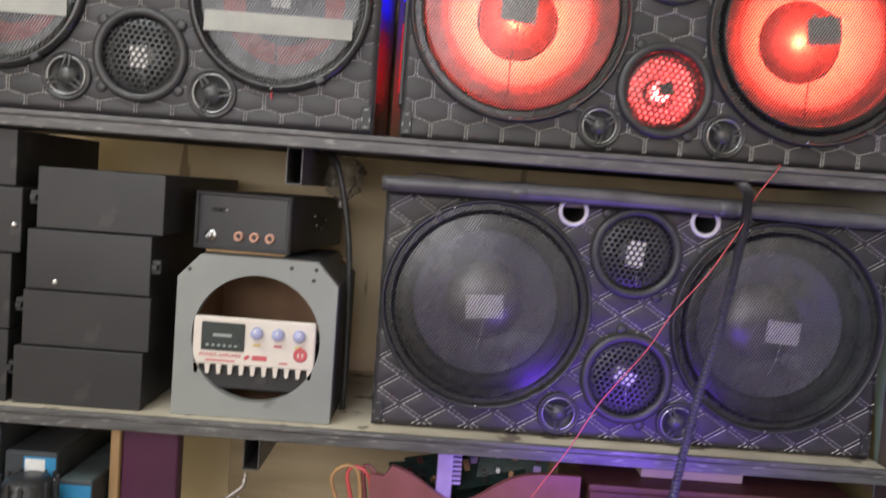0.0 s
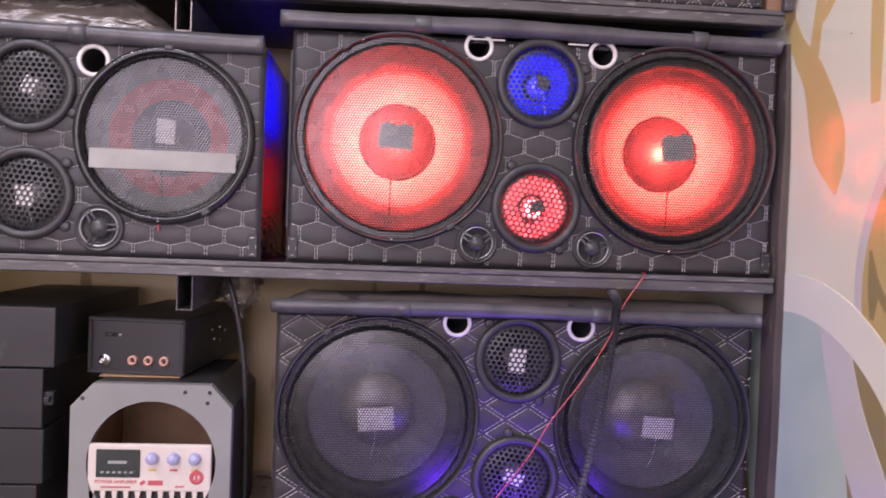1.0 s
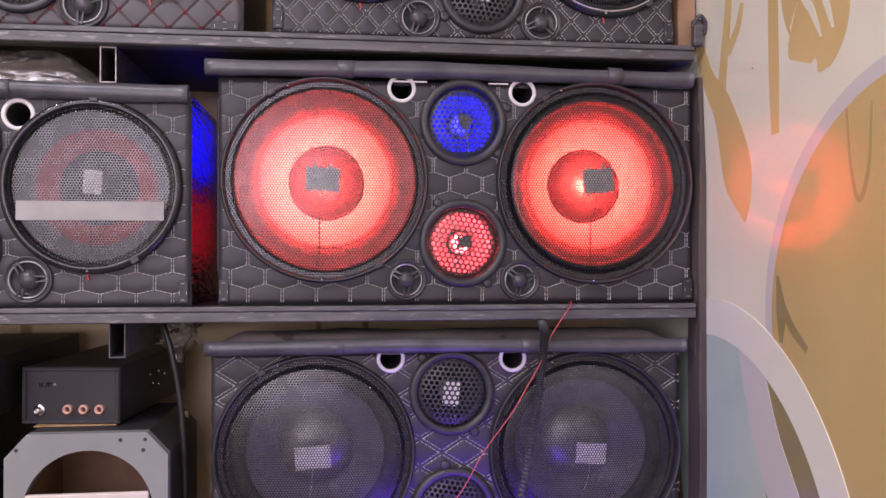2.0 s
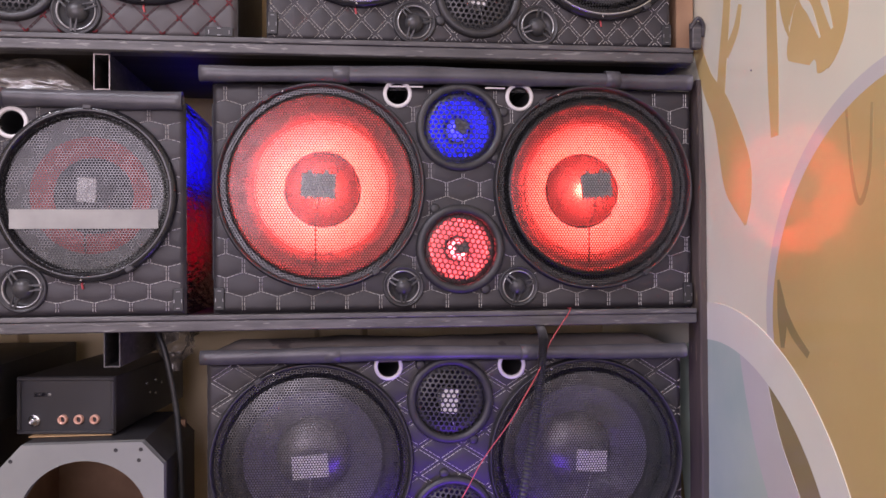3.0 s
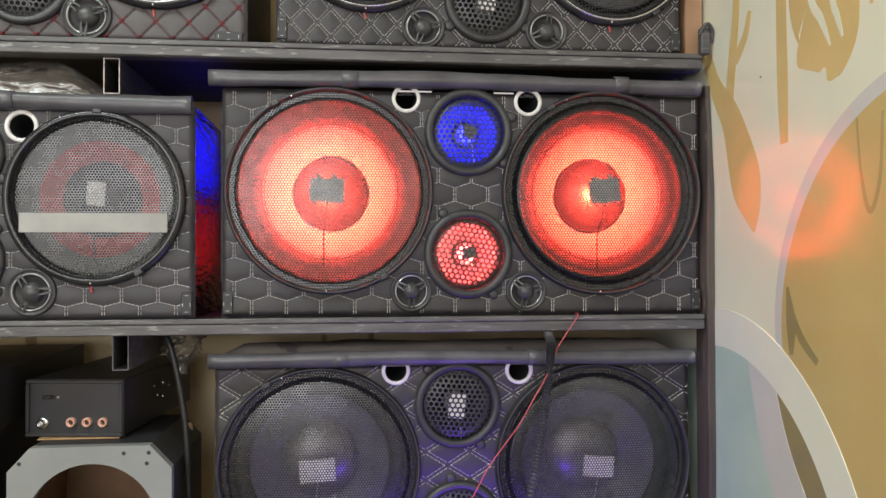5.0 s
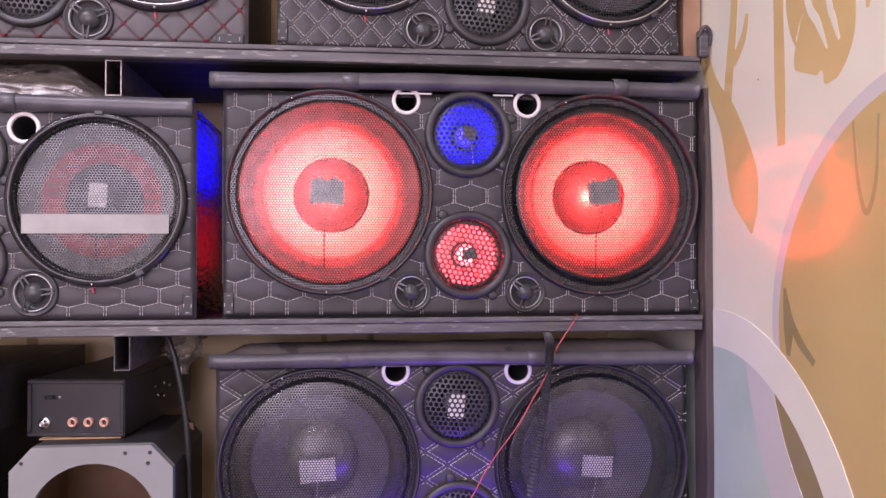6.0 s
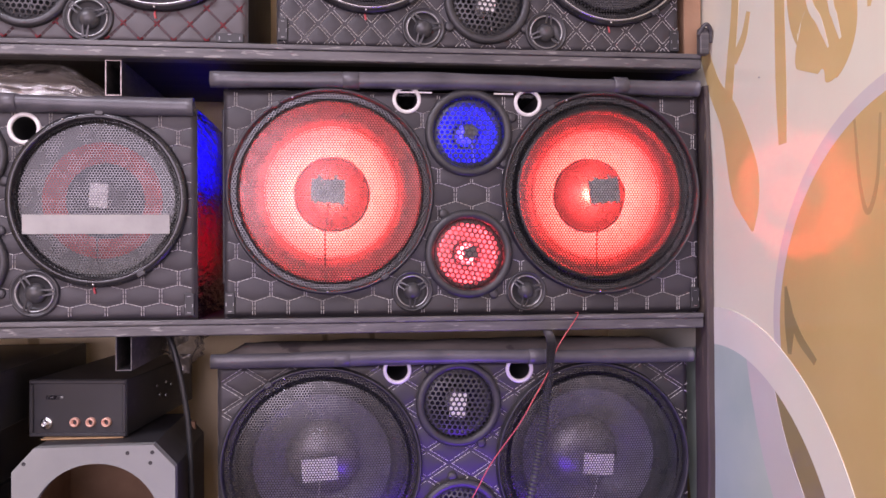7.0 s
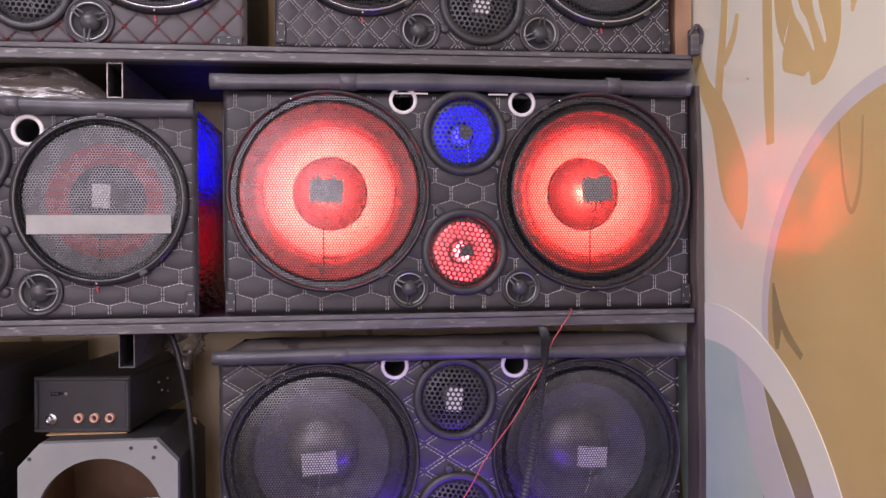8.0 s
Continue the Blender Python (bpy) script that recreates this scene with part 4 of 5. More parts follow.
def slack_cover(w, n=90):
    """The slack of the dust cover behind its roll: a soft bulge that lies on the cabinet's top."""
    prof = [(-0.004, 0.2450), (0.004, 0.2535), (0.018, 0.2600), (0.040, 0.2635), (0.075, 0.2620), (0.12, 0.2560), (0.19, 0.2490), (0.228, 0.2450)]
    m = len(prof)
    verts, faces = [], []
    for i in range(n + 1):
        x = 0.002 + (w - 0.004) * i / n
        end = min(1.0, 0.35 + 12 * min(i, n - i) / n)
        for k, (y, z) in enumerate(prof):
            q = Vector((x * 9, y * 40, 3.3))
            wave = 0 if k in (0, m - 1) else 0.0035 * noise.noise(q) + 0.0016 * noise.noise(q * 2.7)
            verts.append((x, y, 0.2450 + max(0.0, (z - 0.2450) * end + wave)))
    for i in range(n):
        for k in range(m):
            faces.append((i * m + k, (i + 1) * m + k, (i + 1) * m + (k + 1) % m, i * m + (k + 1) % m))
    faces += [tuple(range(m)), tuple(n * m + k for k in range(m))[::-1]]
    return mesh_from(verts, faces, DUST_TOP, True)


part("cover_slack", slack_cover(0.5245), boxE, label="dusty slack of the vinyl cover")
cover_roll(boxE, -0.004, 0.523, -0.014, 0.2525, 0.0078, (0.26, 0.66), 0.003)

# upper shelf
C = dict(x0=-0.43, x1=0.018, y=0.0, z0=1.6062, z1=1.862)
wC = [(-0.073, 1.7390, 0.100), (-0.339, 1.7390, 0.100)]
mC = [(-0.206, 1.6660, 0.047), (-0.206, 1.795, 0.047)]
tC = [(-0.144, 1.6310), (-0.268, 1.631)]
boxC = cabinet(**C, lines=diamond_lines(0.448, 0.256, 0.0339, 0.035, ox=0.0327, oz=0.0033), holes=wC + mC + [(*t, 0.021) for t in tC],
               label="grey diamond-quilted speaker cabinet with red stitched crossings", leather=LEATHER_GREY, thread=THREAD_RED, nodes_only=0.0022, spread=0.0006, depth=0.255, side=PLASTIC)
hC = [(a - C["x0"], b - C["z0"], r) for a, b, r in wC + mC] + [(a - C["x0"], b - C["z0"], 0.021) for a, b in tC]
tagged(part("seam_thread", stitches(0.448, 0.256, diamond_lines(0.448, 0.256, 0.0339, 0.035, ox=0.0327, oz=0.0033), hC, THREAD_DARK, r=0.0004, spread=0.0008), boxC, label="dull dark red seams"), kind="stuff")
for q in wC:
    woofer(boxC, *rel(boxC, *q[:2]), q[2], "trimmed", None)
for i, q in enumerate(mC):
    mid_driver(boxC, *rel(boxC, *q[:2]), q[2], (220, 335), 3)
for i, t in enumerate(tC):
    tweeter(boxC, *rel(boxC, *t), 0.0255, 8)
corner_guard(boxC, 0.415, 0.002, 0.029, 0.010)

D = dict(x0=0.048, x1=0.4945, y=0.0, z0=1.6062, z1=1.862)
wD = [(0.146, 1.7330, 0.0905), (0.416, 1.7280, 0.0920)]
mD = [(0.2755, 1.6610, 0.0480), (0.2755, 1.795, 0.048)]
tD = [(0.2050, 1.6290), (0.3410, 1.6280)]
boxD = cabinet(**D, lines=diamond_lines(0.4465, 0.256, 0.0284, 0.0308, ox=0.0154, oz=-0.0054), holes=wD + mD + [(*t, 0.021) for t in tD],
               label="black speaker cabinet with white double diamond stitching", spread=0.0016, trim=0.0018, depth=0.255)
for q in wD:
    woofer(boxD, *rel(boxD, *q[:2]), q[2], "trimmed", None)
for q in mD:
    mid_driver(boxD, *rel(boxD, *q[:2]), q[2], (215, 325), 6)
for i, t in enumerate(tD):
    tweeter(boxD, *rel(boxD, *t), 0.0235, 20 + 50 * i)
corner_guard(boxD, 0.0015, 0.006)
corner_guard(boxD, 0.435, 0.004)

# ---- grey empty enclosure with an amplifier in its opening ----
FX0, FX1, FZ0, FZ1 = -0.2215, -0.0585, 1.0202, 1.186
enc = thing("empty_enclosure", (FX0, 0.0, FZ0), "grey empty speaker enclosure with a round opening", "enclosure")
fw, fh = FX1 - FX0, FZ1 - FZ0
hx, hz, hr = fw / 2 + 0.001, 0.0825, 0.0655
outer = [(0, 0), (fw, 0), (fw, fh - 0.024), (fw - 0.022, fh), (0.022, fh), (0, fh - 0.024)]


def ray_to_outline(a):
    d = (math.cos(a), math.sin(a))
    best = 1e9
    for k in range(len(outer)):
        (ax, az), (bx, bz) = outer[k], outer[(k + 1) % len(outer)]
        ex, ez = bx - ax, bz - az
        den = d[0] * ez - d[1] * ex
        if abs(den) > 1e-12:
            t = ((ax - hx) * ez - (az - hz) * ex) / den
            u = ((ax - hx) * d[1] - (az - hz) * d[0]) / den
            if t > 0 and -1e-9 <= u <= 1 + 1e-9:
                best = min(best, t)
    return hx + d[0] * best, hz + d[1] * best


angles = sorted([2 * math.pi * k / 72 for k in range(72)] + [math.atan2(b - hz, a - hx) % (2 * math.pi) for a, b in outer])
n = len(angles)
verts, faces = [], []
for y in (0.0, 0.012):
    verts += [(hx + hr * math.cos(a), y, hz + hr * math.sin(a)) for a in angles]
    verts += [(p[0], y, p[1]) for p in map(ray_to_outline, angles)]
for k in range(n):
    q = (k + 1) % n
    faces += [(k, q, n + q, n + k), (2 * n + k, 3 * n + k, 3 * n + q, 2 * n + q), (k, 2 * n + k, 2 * n + q, q), (n + k, n + q, 3 * n + q, 3 * n + k)]
part("front_panel", mesh_from(verts, faces, GREY_PANEL), enc)
verts, faces = [], []
m = len(outer)
for y, s in ((0.0125, 0.0), (0.17, 0.0), (0.17, 0.006), (0.0125, 0.006)):
    verts += [(a + (s if a < fw / 2 else -s), y, b + (s if b < fh / 2 else -s)) for a, b in outer]
for a, b in ((0, 1), (2, 3), (3, 0)):
    for k in range(m):
        faces.append((a * m + k, a * m + (k + 1) % m, b * m + (k + 1) % m, b * m + k))
part("shell", mesh_from(verts, faces, BLACK_STEEL), enc, label="dark sides")
part("inner_lining", block(0.007, fw - 0.007, 0.150, 0.158, 0.007, fh - 0.007, WOOD_DARK), enc, label="brown raw wooden inside")
part("inner_lining", block(0.0065, 0.009, 0.014, 0.150, 0.007, fh - 0.026, WOOD_DARK), enc)
part("inner_lining", block(fw - 0.009, fw - 0.0065, 0.014, 0.150, 0.007, fh - 0.026, WOOD_DARK), enc)
part("inner_lining", block(0.0095, fw - 0.0095, 0.014, 0.150, 0.0065, 0.009, WOOD_DARK), enc)
for a, b in ((0.012, 0.150), (0.115, 0.158), (0.140, 0.158), (0.138, 0.147)):
    part("screw_hole", lathe([(0, 0.0), (0.0014, 0.0), (0.0018, -0.0006), (0.0022, 0.0004)], PLASTIC, 12), enc, (a, -0.0002, b))

amp = thing("amplifier", (-0.203, 0.004, 1.0480), "small cream car amplifier with knobs and a finned heat sink", "amplifier")
part("body", block(0.001, 0.124, 0.002, 0.085, 0.0, 0.052, BLACK_STEEL, 0.002), amp)
part("face_plate", block(0.0, 0.125, -0.004, 0.002, 0.026, 0.0755, AMP_FACE, 0.002), amp, label="cream printed face plate")
dp = part("display_window", block(0.009, 0.053, -0.0052, -0.0042, 0.041, 0.070, DISPLAY, 0.0008, 1), amp)
part("slot", block(0.021, 0.040, -0.0060, -0.0054, 0.0555, 0.0585, GREY_INK), dp)
for k in range(6):
    part("button", block(0.014 + k * 0.0058, 0.0172 + k * 0.0058, -0.0060, -0.0054, 0.0455, 0.0475, GREY_INK), dp)
for k in range(3):
    kn = part("knob", lathe([(0.0062, 0.0), (0.0058, -0.006), (0.0048, -0.008), (0, -0.0083)], KNOB_BLUE, 24), amp, (0.0655 + k * 0.0215, -0.0042, 0.0615))
    part("pointer", block(-0.0006, 0.0006, -0.0090, -0.0084, 0.0005, 0.0045, WHITE_INK), kn, turn=(0, 30 * k - 20, 0))
    part("legend_bar", block(-0.004, 0.004, -0.0003, 0, -0.001, 0.001, YELLOW_INK if k != 1 else RED_INK), amp, (0.0655 + k * 0.0215, -0.0042, 0.049))


def word(text, size, mat):
    c = bpy.data.curves.new("lettering", "FONT")
    c.body, c.size, c.extrude = text, size, 0.0002
    ob = bpy.data.objects.new("lettering", c)
    scene.collection.objects.link(ob)
    bpy.context.view_layer.update()
    me = bpy.data.meshes.new_from_object(ob.evaluated_get(bpy.context.evaluated_depsgraph_get()))
    bpy.data.objects.remove(ob)
    me.materials.clear()
    me.materials.append(mat)
    return me


part("lettering", word("POWER AMPLIFIER", 0.0052, RED_INK), amp, (0.0075, -0.0043, 0.0345), turn=(90, 0, 0))
part("legend_bar", block(0.014, 0.044, -0.0045, -0.0041, 0.0300, 0.0315, RED_INK), amp)
part("emblem", block(-0.0028, 0.0028, -0.0004, 0.0, -0.0018, 0.0018, RED_INK), amp, (0.056, -0.0042, 0.0355), turn=(0, -35, 0))
part("emblem", block(0.0615, 0.0765, -0.0046, -0.0041, 0.0330, 0.0380, RED_INK), amp)
part("legend_bar", block(0.089, 0.098, -0.0045, -0.0041, 0.0310, 0.0325, RED_INK), amp)
part("emblem", lathe([(0.0032, 0.0004), (0.0034, -0.0004), (0.0072, -0.0004), (0.0074, 0.0004)], RED_INK, 24), amp, (0.1105, -0.0042, 0.0415), "round red emblem")
part("emblem", block(0.1092, 0.1118, -0.0048, -0.0044, 0.0380, 0.0500, RED_INK), amp)


def tooth():
    bm = bmesh.new()
    bmesh.ops.create_cube(bm, size=1)
    for v in bm.verts:
        low = 0.5 - v.co.z
        v.co = Vector((v.co.x * (0.0054 - 0.0022 * low), -0.0010 + v.co.y * 0.005, -0.0098 * low))
    return mesh_of(bm, AMP_FACE)


TOOTH = tooth()
for k in range(11):
    part("plate_tooth", TOOTH, amp, (0.0045 + k * 0.0116, -0.0005, 0.0265))

# ---- small black radio box on the enclosure ----
solo("wooden_shim", block(-0.055, 0.03, 0, 0.12, 0, 0.0014, WOOD, 0.0004, 1), (-0.150, 0.035, 1.1864), "thin bare wooden shim on the grey enclosure", "wood")
rb = thing("radio_box", (-0.2210, 0.050, 1.1882), "small black steel box with sockets and a knob", "radio")
rb.rotation_euler = (0, 0, radians(-7))
part("case", block(0, 0.105, 0.003, 0.225, 0, 0.061, BLACK_STEEL, 0.0012), rb)
part("front", block(-0.0006, 0.1056, -0.001, 0.003, -0.0005, 0.0615, BLACK_GLOSSY, 0.0008), rb)
for a, b, c, d in ((0, 0.105, 0.0, 0.004), (0, 0.105, 0.057, 0.061), (0, 0.004, 0.0043, 0.0567), (0.101, 0.105, 0.0043, 0.0567)):
    part("front_rim", block(a, b, -0.0034, -0.0012, c, d, BLACK_STEEL, 0.0008, 1), rb)
kn = part("volume_shaft", lathe([(0.0066, 0.0), (0.0066, -0.002), (0.0052, -0.0026), (0.0040, -0.0026), (0.0036, -0.007), (0.0028, -0.0076), (0.0020, -0.0076), (0.0018, -0.003), (0, -0.003)], CHROME, 20), rb, (0.0185, -0.001, 0.0145), "chrome threaded shaft")
part("slot", block(0.018, 0.035, -0.0018, -0.0008, 0.0400, 0.0445, SIDE_GLOSS), rb)
part("slot_tip", lathe([(0, -0.0024), (0.0016, -0.002), (0.002, -0.0008)], DULL, 12), rb, (0.0345, 0, 0.0422))
for k in range(3):
    s = part("socket", lathe([(0.0052, 0.0), (0.0052, -0.003), (0.0046, -0.0045), (0.0032, -0.0045), (0.0032, 0.004), (0, 0.004)], RCA_RED, 20), rb, (0.0495 + k * 0.0172, -0.001, 0.0155), "copper-red round socket")
    part("pin_hole", lathe([(0, -0.001), (0.0022, -0.001), (0.0024, 0.0)], PLASTIC, 12), s, (0, 0.002, 0))
for a, b in ((0.09, 0.04), (0.10, 0.028), (0.12, 0.04), (0.12, 0.024), (0.14, 0.034)):
    part("screw", lathe([(0, -0.0012), (0.0016, -0.001), (0.0018, 0)], CHROME, 10), rb, (0.1052, a, b), turn=(0, 0, 90))


# ---- stacks of black boxes ----
def steel_box(x0, x1, z0, z1, y=0.0, depth=0.2, glossy=False, bolt=None, ear=None, turn=0.0):
    w, h = x1 - x0, z1 - z0
    b = thing("steel_case", (x0, y, z0), "satin black sheet steel case in a stack" if glossy else "matt black sheet steel case in a stack", "case", "stacked black cases")
    b.rotation_euler = (0, 0, radians(turn))
    mat = BLACK_GLOSSY if glossy else BLACK_STEEL
    part("body", block(0.001, w - 0.001, 0.003, depth, 0, h - 0.001, mat, 0.0012), b)
    part("front", block(0, w, 0, 0.004, 0.0002, h - 0.0012, mat, 0.001), b)
    if bolt:
        part("bolt", lathe([(0, -0.0035), (0.0024, -0.003), (0.0034, -0.0012), (0.0036, 0)], CHROME, 16), b, (bolt[0], 0, bolt[1]), "bright bolt head")
    if ear is not None:
        s, z = ear
        e = part("mounting_ear", block(0, 0.010, 0.004, 0.016, -0.007, 0.007, mat, 0.001), b, (w - 0.001 if s > 0 else -0.009, 0.0, z))
        part("wing_nut", block(0.002, 0.008, -0.002, 0.004, -0.003, 0.003, BLACK_GLOSSY, 0.001), e)
    return b


steel_box(-0.384, -0.2525, 1.0202, 1.0805, -0.001, ear=(-1, 0.035))
steel_box(-0.377, -0.2475, 1.0807, 1.1385, 0.0, ear=(-1, 0.04))
steel_box(-0.374, -0.2485, 1.1387, 1.2005, -0.002, glossy=True, bolt=(0.030, 0.008), ear=(1, 0.030))
steel_box(-0.3665, -0.2385, 1.2007, 1.2635, 0.0, ear=(-1, 0.03), depth=0.30)
steel_box(-0.53, -0.3905, 1.0202, 1.0950, 0.0)
steel_box(-0.53, -0.3900, 1.0952, 1.1735, 0.0)
steel_box(-0.525, -0.3805, 1.1737, 1.2405, -0.002, bolt=(0.138, 0.028))
steel_box(-0.528, -0.3885, 1.2407, 1.2985, 0.0)

# ---- clear bag and what lies on the smaller cabinet ----
rnd = random.Random(3)
nx, ny = 150, 44
verts, faces = [], []
for i in range(nx + 1):
    for j in range(ny + 1):
        f, g = i / nx, j / ny
        x = -0.50 + 0.375 * f
        high = 0.044 * (1 - max(0, (f - 0.80) / 0.20) ** 1.6) + 0.004
        a = math.pi * g
        p = Vector((x * 11 + g * 1.5, g * 9 - x * 6, 1.7))
        c = abs(noise.noise(p)) * 0.012 - 0.004 + abs(noise.noise(p * 2.3 + Vector((7, 1, 3)))) * 0.009 + abs(noise.noise(p * 5.1 + Vector((2, 9, 3)))) * 0.004
        verts.append((x, 0.05 - 0.042 * math.cos(a) + c, 1.5385 + max(0.0006, (high + c * 1.4) * math.sin(a))))
for i in range(nx):
    for j in range(ny):
        k = i * (ny + 1) + j
        faces.append((k, k + ny + 1, k + ny + 2, k + 1))
bag = mesh_from(verts, faces, FILM, True)
solo("plastic_bag", bag, (0, 0, 0), "crumpled clear plastic bag lying on the cabinet", "bag")
solo("metal_profile", block(-0.55, -0.16, 0.02, 0.075, 1.5380, 1.5520, BLACK_GLOSSY, 0.002), (0, 0, 0), "long dark metal profile inside the clear bag", "profile")

# scrap of clear film caught under the shelf, behind the hollow tube
def film_scrap(w, d, h, seed, n=28):
    verts, faces = [], []
    for i in range(n + 1):
        for j in range(n + 1):
            u, v = i / n, 2 * math.pi * j / n
            q = Vector((3 * u, math.cos(v) * 1.4, math.sin(v) * 1.4 + seed))
            r = (0.25 + 0.75 * math.sin(math.pi * min(1, u * 1.15 + 0.05)) ** 0.6) * (1 + 0.7 * noise.noise(q * 1.6) + 0.35 * noise.noise(q * 4.3))
            verts.append((w / 2 * r * math.cos(v), d / 2 * r * math.sin(v), -h * u + 0.004 * noise.noise(q * 3)))
    for i in range(n):
        for j in range(n):
            k = i * (n + 1) + j
            faces.append((k, k + 1, k + n + 2, k + n + 1))
    return mesh_from(verts, faces, FILM, True)


solo("film_scrap", film_scrap(0.042, 0.05, 0.062, 2.0), (-0.079, 0.16, 1.3005), "crumpled clear film hanging under the shelf", "film")

# ---- cables ----
solo("conduit_hose", tube([(0.344, 0.020, 1.3005), (0.3405, -0.016, 1.2915), (0.3375, -0.030, 1.280), (0.331, -0.040, 1.24), (0.3195, -0.043, 1.17), (0.300, -0.044, 1.07), (0.286, -0.046, 0.975), (0.276, -0.042, 0.86), (0.27, -0.02, 0.7905)], 0.0050, HOSE, 12, ribs=0.0017, pitch=0.0030),
     (0, 0, 0), "black corrugated hose hanging in front of the cabinet", "hose")
solo("red_wire", tube([(0.374, 0.004, 1.3178), (0.371, -0.014, 1.3155), (0.347, -0.022, 1.283), (0.3315, -0.040, 1.258), (0.3110, -0.052, 1.229), (0.2970, -0.050, 1.205), (0.2685, -0.048, 1.166), (0.2465, -0.046, 1.127), (0.2085, -0.044, 1.075), (0.181, -0.045, 1.026), (0.142, -0.046, 0.965), (0.10, -0.030, 0.88), (0.08, 0.0, 0.7912)], 0.00062, RED_WIRE, 6, 12),
     (0, 0, 0), "thin red wire hanging from the shelf edge", "wire")
solo("black_cable", tube([(-0.094, 0.09, 1.303), (-0.080, 0.066, 1.295), (-0.070, 0.060, 1.272), (-0.060, 0.058, 1.225), (-0.0545, 0.058, 1.175), (-0.052, 0.06, 1.08), (-0.052, 0.06, 1.0205)], 0.0033, CABLE, 8, 10),
     (0, 0, 0), "thick black cable hanging behind the enclosure", "cable")

# ---- things on the lowest shelf ----
S = 0.7902


def carton(x0, x1, y0, y1, h, label, front=(0.0, 1.0), patch=False, top=DARK_CARD):
    """A closed carton: body, two lid flaps with a gap between, and a printed label on its front."""
    w, d = x1 - x0, y1 - y0
    c = thing("carton", (x0, y0, S), label, "carton", "cartons on the lowest shelf")
    part("body", block(0, w, 0, d, 0, h, DARK_CARD, 0.0012, 1), c)
    for a, b in ((0.001, d / 2 - 0.0006), (d / 2 + 0.0006, d - 0.001)):
        part("lid_flap", block(0.001, w - 0.001, a, b, h, h + 0.0012, top, 0.0005, 1), c)
    lb = part("printed_label", block(w * front[0] + 0.001, w * front[1] - 0.001, -0.0008, 0.0, h - 0.046, h - 0.004, BLUE_CARD), c, label="cyan printed label")
    if patch:
        part("white_patch", block(w * 0.40, w * 0.78, -0.0014, -0.0008, h - 0.026, h - 0.006, WHITE_INK), lb)
    return c


carton(-0.48, -0.392, -0.005, 0.11, 0.205, "black carton with a cyan label")
carton(-0.389, -0.335, 0.0, 0.16, 0.178, "black carton with a cyan and white label", (0.35, 1.0), True)
carton(-0.332, -0.297, -0.002, 0.15, 0.152, "small dark carton with a grey-green lid", top=TEAL_CARD)
fan = thing("cooling_fan", (-0.352, -0.026, S), "round black ribbed magnet housing", "fan")
part("housing", lathe([(0.0, 0.10), (0.02, 0.10), (0.026, 0.09), (0.027, 0.004), (0.022, 0.0)], PLASTIC, 32), fan, (0, 0.0, 0.062), turn=(90, 0, 0))
for k in range(14):
    a = 2 * math.pi * k / 14
    part("rib", block(-0.0018, 0.0018, -0.002, 0.002, 0.0, 0.10, PLASTIC, 0.0006, 1), fan, (0.0275 * math.cos(a), 0.0275 * math.sin(a), 0.0625), turn=(0, 0, 360 * k / 14))
part("base", block(-0.026, 0.026, -0.026, 0.026, 0.0, 0.062, PLASTIC, 0.003), fan)
solo("wooden_batten", block(-0.010, 0.0, 0.0, 0.03, 0, 0.2135, WOOD, 0.001, 1), (-0.283, 0.03, S), "bare wooden batten standing under the shelf", "batten")
solo("maroon_panel", block(0, 0.060, 0.0, 0.02, 0, 0.2135, MAROON, 0.0015, 1), (-0.2825, 0.036, S), "maroon painted board standing under the shelf", "board")
solo("plywood_sheet", block(-0.215, 0.06, 0.0, 0.008, 0, 0.21, PLY, 0.001, 1), (0.0, 0.24, S), "dusty plywood sheet leaning behind", "plywood")
solo("wire_hook", tube([(-0.139, -0.008, 0.966), (-0.140, -0.016, 0.955), (-0.152, -0.02, 0.945), (-0.160, -0.02, 0.938), (-0.150, -0.022, 0.934), (-0.142, -0.018, 0.945)], 0.0022, STEEL_CUT, 6, 8), (0, 0, 0), "twisted bare wire hook below the tube", "hook")

pile = thing("circuit_boards", (0.02, 0.02, S), "pile of old green circuit boards with components", "circuit board")
rnd = random.Random(11)
for k in range(6):
    b = part("board", block(0, 0.075, 0, 0.06, 0, 0.0016, PCB), pile, (0.02 * k, 0.01 + 0.012 * (k % 3), 0.13 + 0.010 * k % 0.05), turn=(rnd.uniform(20, 70), rnd.uniform(-20, 20), rnd.uniform(-30, 30)))
    for q in range(14):
        w = rnd.uniform(0.003, 0.009)
        part("component", block(0, w, 0, w * rnd.uniform(0.6, 1.4), 0.0016, 0.004 + rnd.uniform(0, 0.009), (PLASTIC, CHROME, VIOLET_PLASTIC, OCHRE_CLOTH, BROWN_RED)[rnd.randrange(5)], 0.0005, 1), b, (rnd.uniform(0, 0.066), rnd.uniform(0, 0.05), 0))
part("base_tray", block(0, 0.17, 0, 0.09, 0, 0.14, DARK_CARD, 0.002), pile)
hs = thing("heat_sink", (0.056, 0.0, S), "lilac plastic block with comb teeth", "heat sink")
part("block", block(0, 0.016, 0, 0.03, 0, 0.212, VIOLET_PLASTIC, 0.001), hs)
for k in range(7):
    part("tooth", block(0.016, 0.025, 0.002, 0.028, 0.176 + k * 0.005, 0.1785 + k * 0.005, VIOLET_PLASTIC), hs)
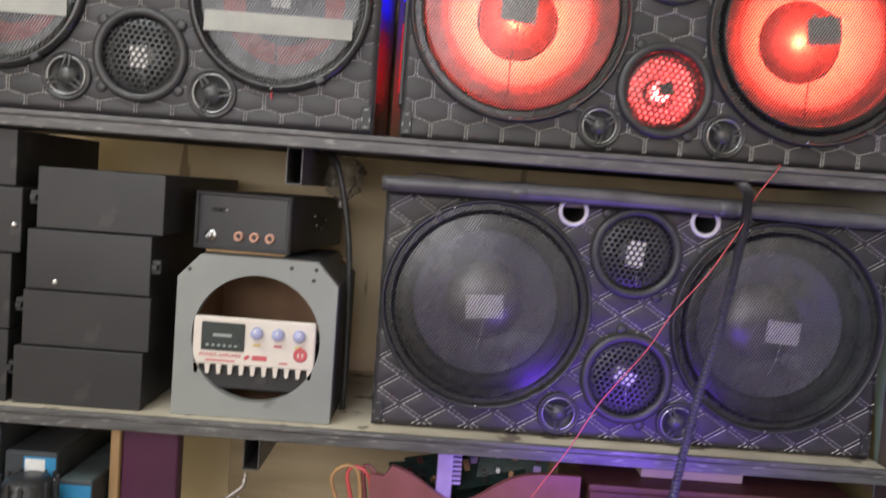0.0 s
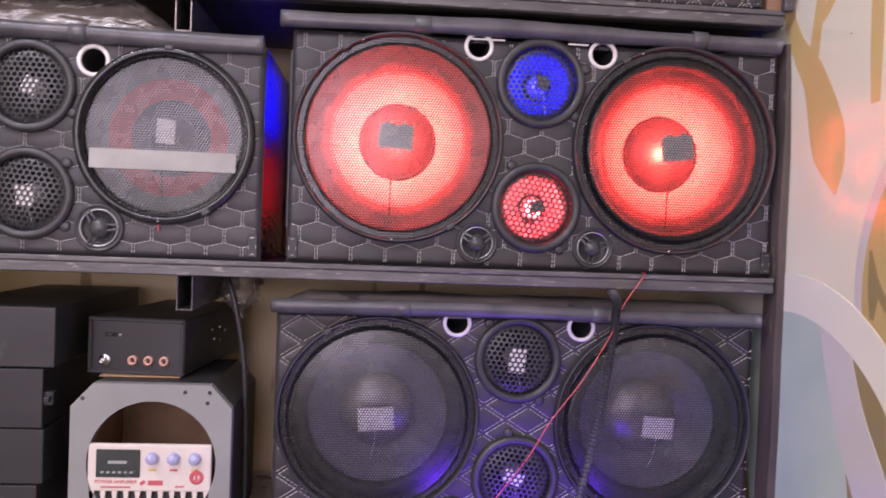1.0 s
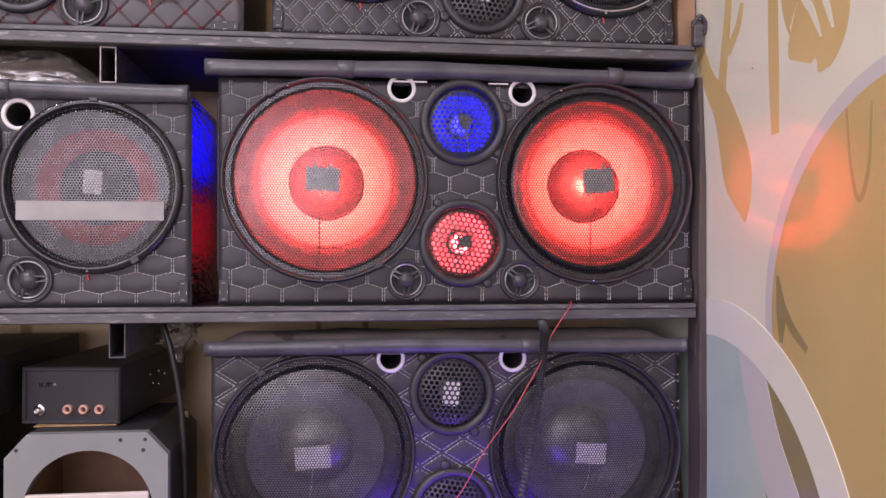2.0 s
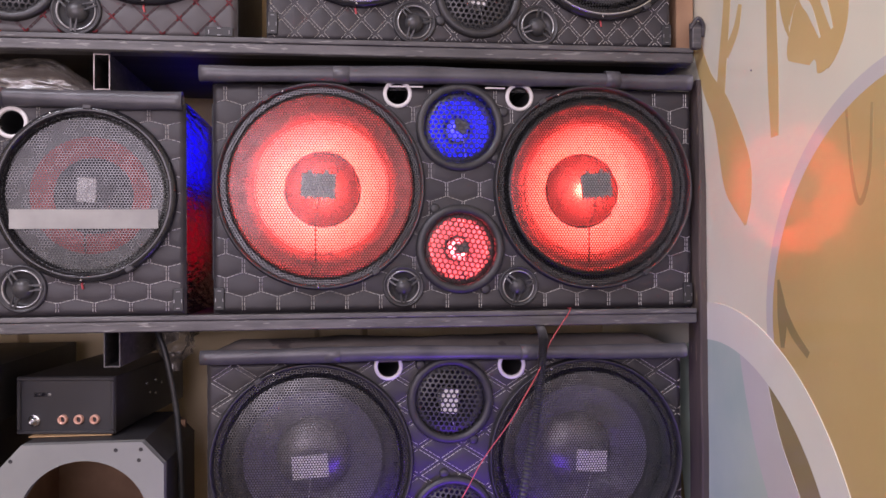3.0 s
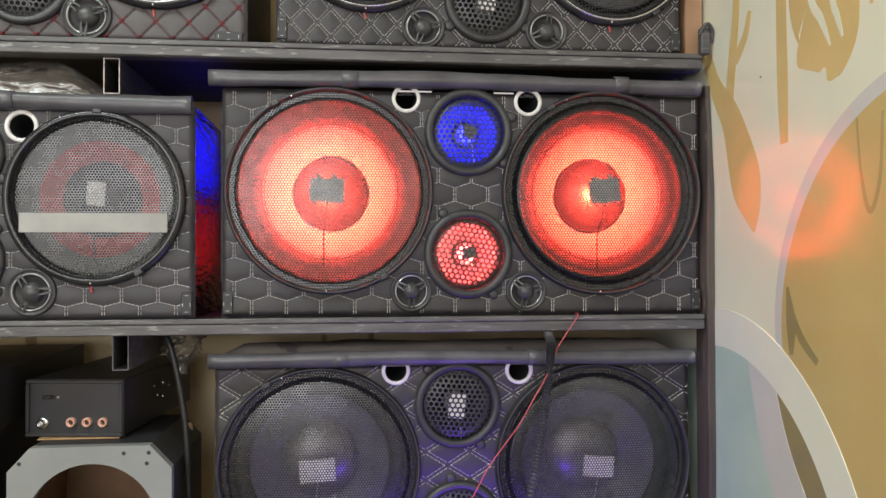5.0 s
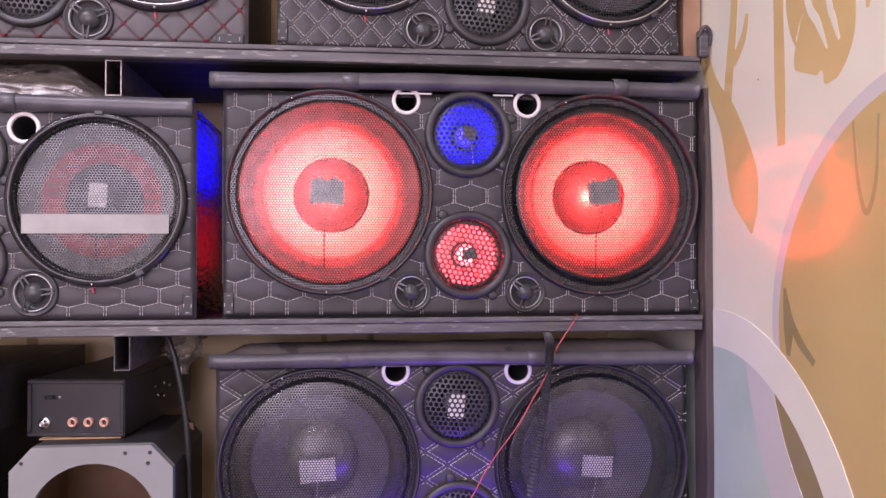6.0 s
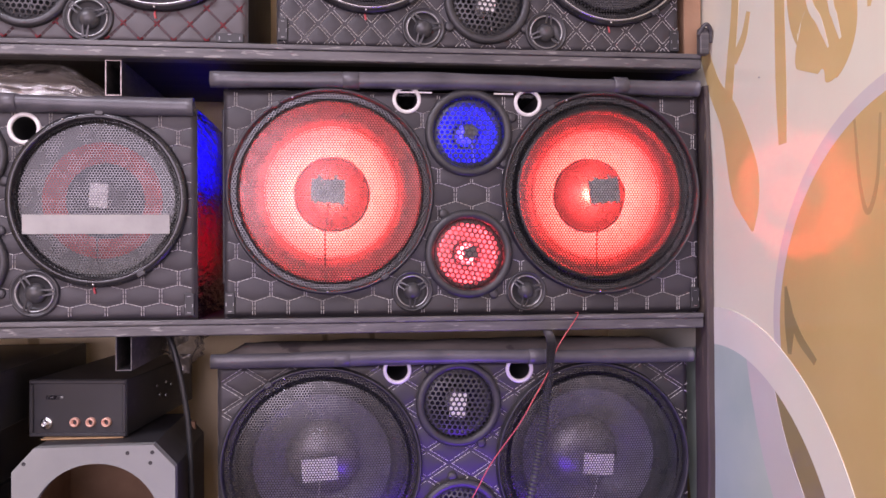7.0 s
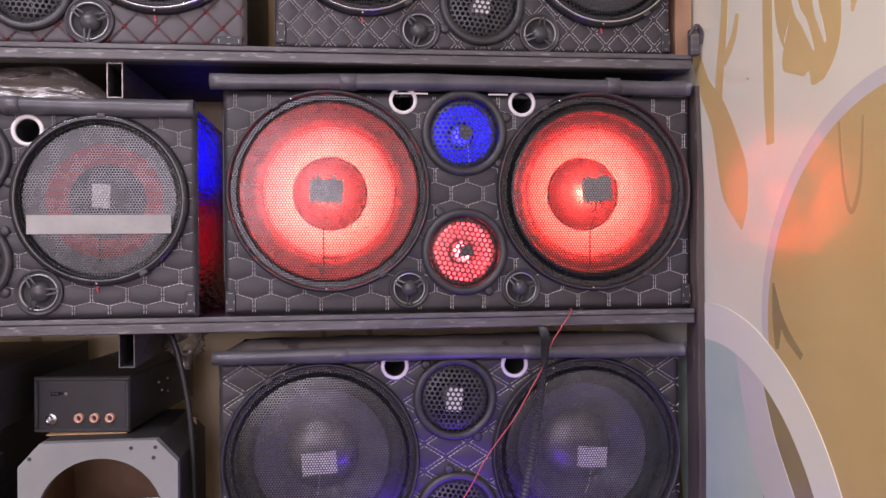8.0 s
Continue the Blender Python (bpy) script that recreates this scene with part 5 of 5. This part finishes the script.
# a pink guard with a round cut, and a red-brown board
verts, faces = [], []
n = 30
for y in (0.0, 0.008):
    for k in range(n + 1):
        f = k / n
        dip = 0.036 * math.exp(-((f - 0.42) / 0.20) ** 2) + (0.012 if f < 0.08 else 0)
        verts += [(0.215 * f, y, 0.0), (0.215 * f, y, 0.197 - dip)]
o = 2 * (n + 1)
for k in range(n):
    a = 2 * k
    faces += [(a, a + 2, a + 3, a + 1), (o + a, o + a + 1, o + a + 3, o + a + 2), (a + 1, a + 3, o + a + 3, o + a + 1)]
solo("pink_guard", mesh_from(verts, faces, PINK), (-0.012, -0.010, S), "pinkish plastic guard with a curved upper edge", "guard")
rc = thing("red_brown_case", (0.215, 0.0, S), "red-brown wooden case under the shelf", "case")
part("front_board", block(0, 0.28, 0, 0.010, 0, 0.1795, BROWN_RED, 0.002), rc)
for x in (0.0, 0.271):
    part("side_board", block(x, x + 0.009, 0.0104, 0.2, 0, 0.1795, BROWN_RED, 0.001), rc)
part("lid", block(-0.002, 0.282, -0.003, 0.2, 0.180, 0.188, BROWN_RED, 0.0025), rc)
part("base_board", block(0.0094, 0.2706, 0.0104, 0.2, 0.001, 0.009, BROWN_RED), rc)
solo("cream_block", block(0, 0.11, 0, 0.03, 0, 0.016, PLY, 0.002), (0.275, 0.03, S + 0.1882), "pale wooden block on the red-brown case", "wood")
for k in range(5):
    x = -0.04 + 0.012 * k
    solo("loose_wire", tube([(x, 0.03, S + 0.002), (x + 0.004, 0.01, 0.90), (x - 0.012 + 0.004 * k, 0.0, 0.965 + 0.006 * (k % 3)), (x + 0.014, -0.002, 0.975 - 0.006 * k), (x + 0.02, 0.01, 0.90), (x + 0.018, 0.04, S + 0.002)], 0.0022, (OCHRE_CLOTH, RED_WIRE, PINK, OCHRE_CLOTH, CABLE)[k], 6, 8),
         (0, 0, 0), "loose coloured wire in a bundle", "wire", "loose wires")

# ---- tube lamp ----
tl = thing("tube_lamp", (-0.75, -0.95, 2.64), "lit white tube lamp under the ceiling", "lamp")
part("batten", block(-0.6, 0.6, -0.02, 0.02, 0.02, 0.06, PVC, 0.003), tl)
part("lit_tube", lathe([(0, -0.58), (0.013, -0.58), (0.013, 0.58), (0, 0.58)], GLOW_TUBE, 16), tl, (0, 0, 0.005), turn=(0, 0, 90))

solo("wooden_scrap", block(-0.009, 0.009, 0, 0.01, 0, 0.238, WOOD, 0.001, 1), (-0.0205, 0.19, 1.3170), "bare wooden scrap standing between the cabinets", "wood", turn=(-3, 0, 0))
part("nail", lathe([(0, -0.0012), (0.0007, -0.001), (0.0009, 0)], DULL, 10), east, (-0.0004, -0.120, 1.5563), turn=(0, 0, -90))
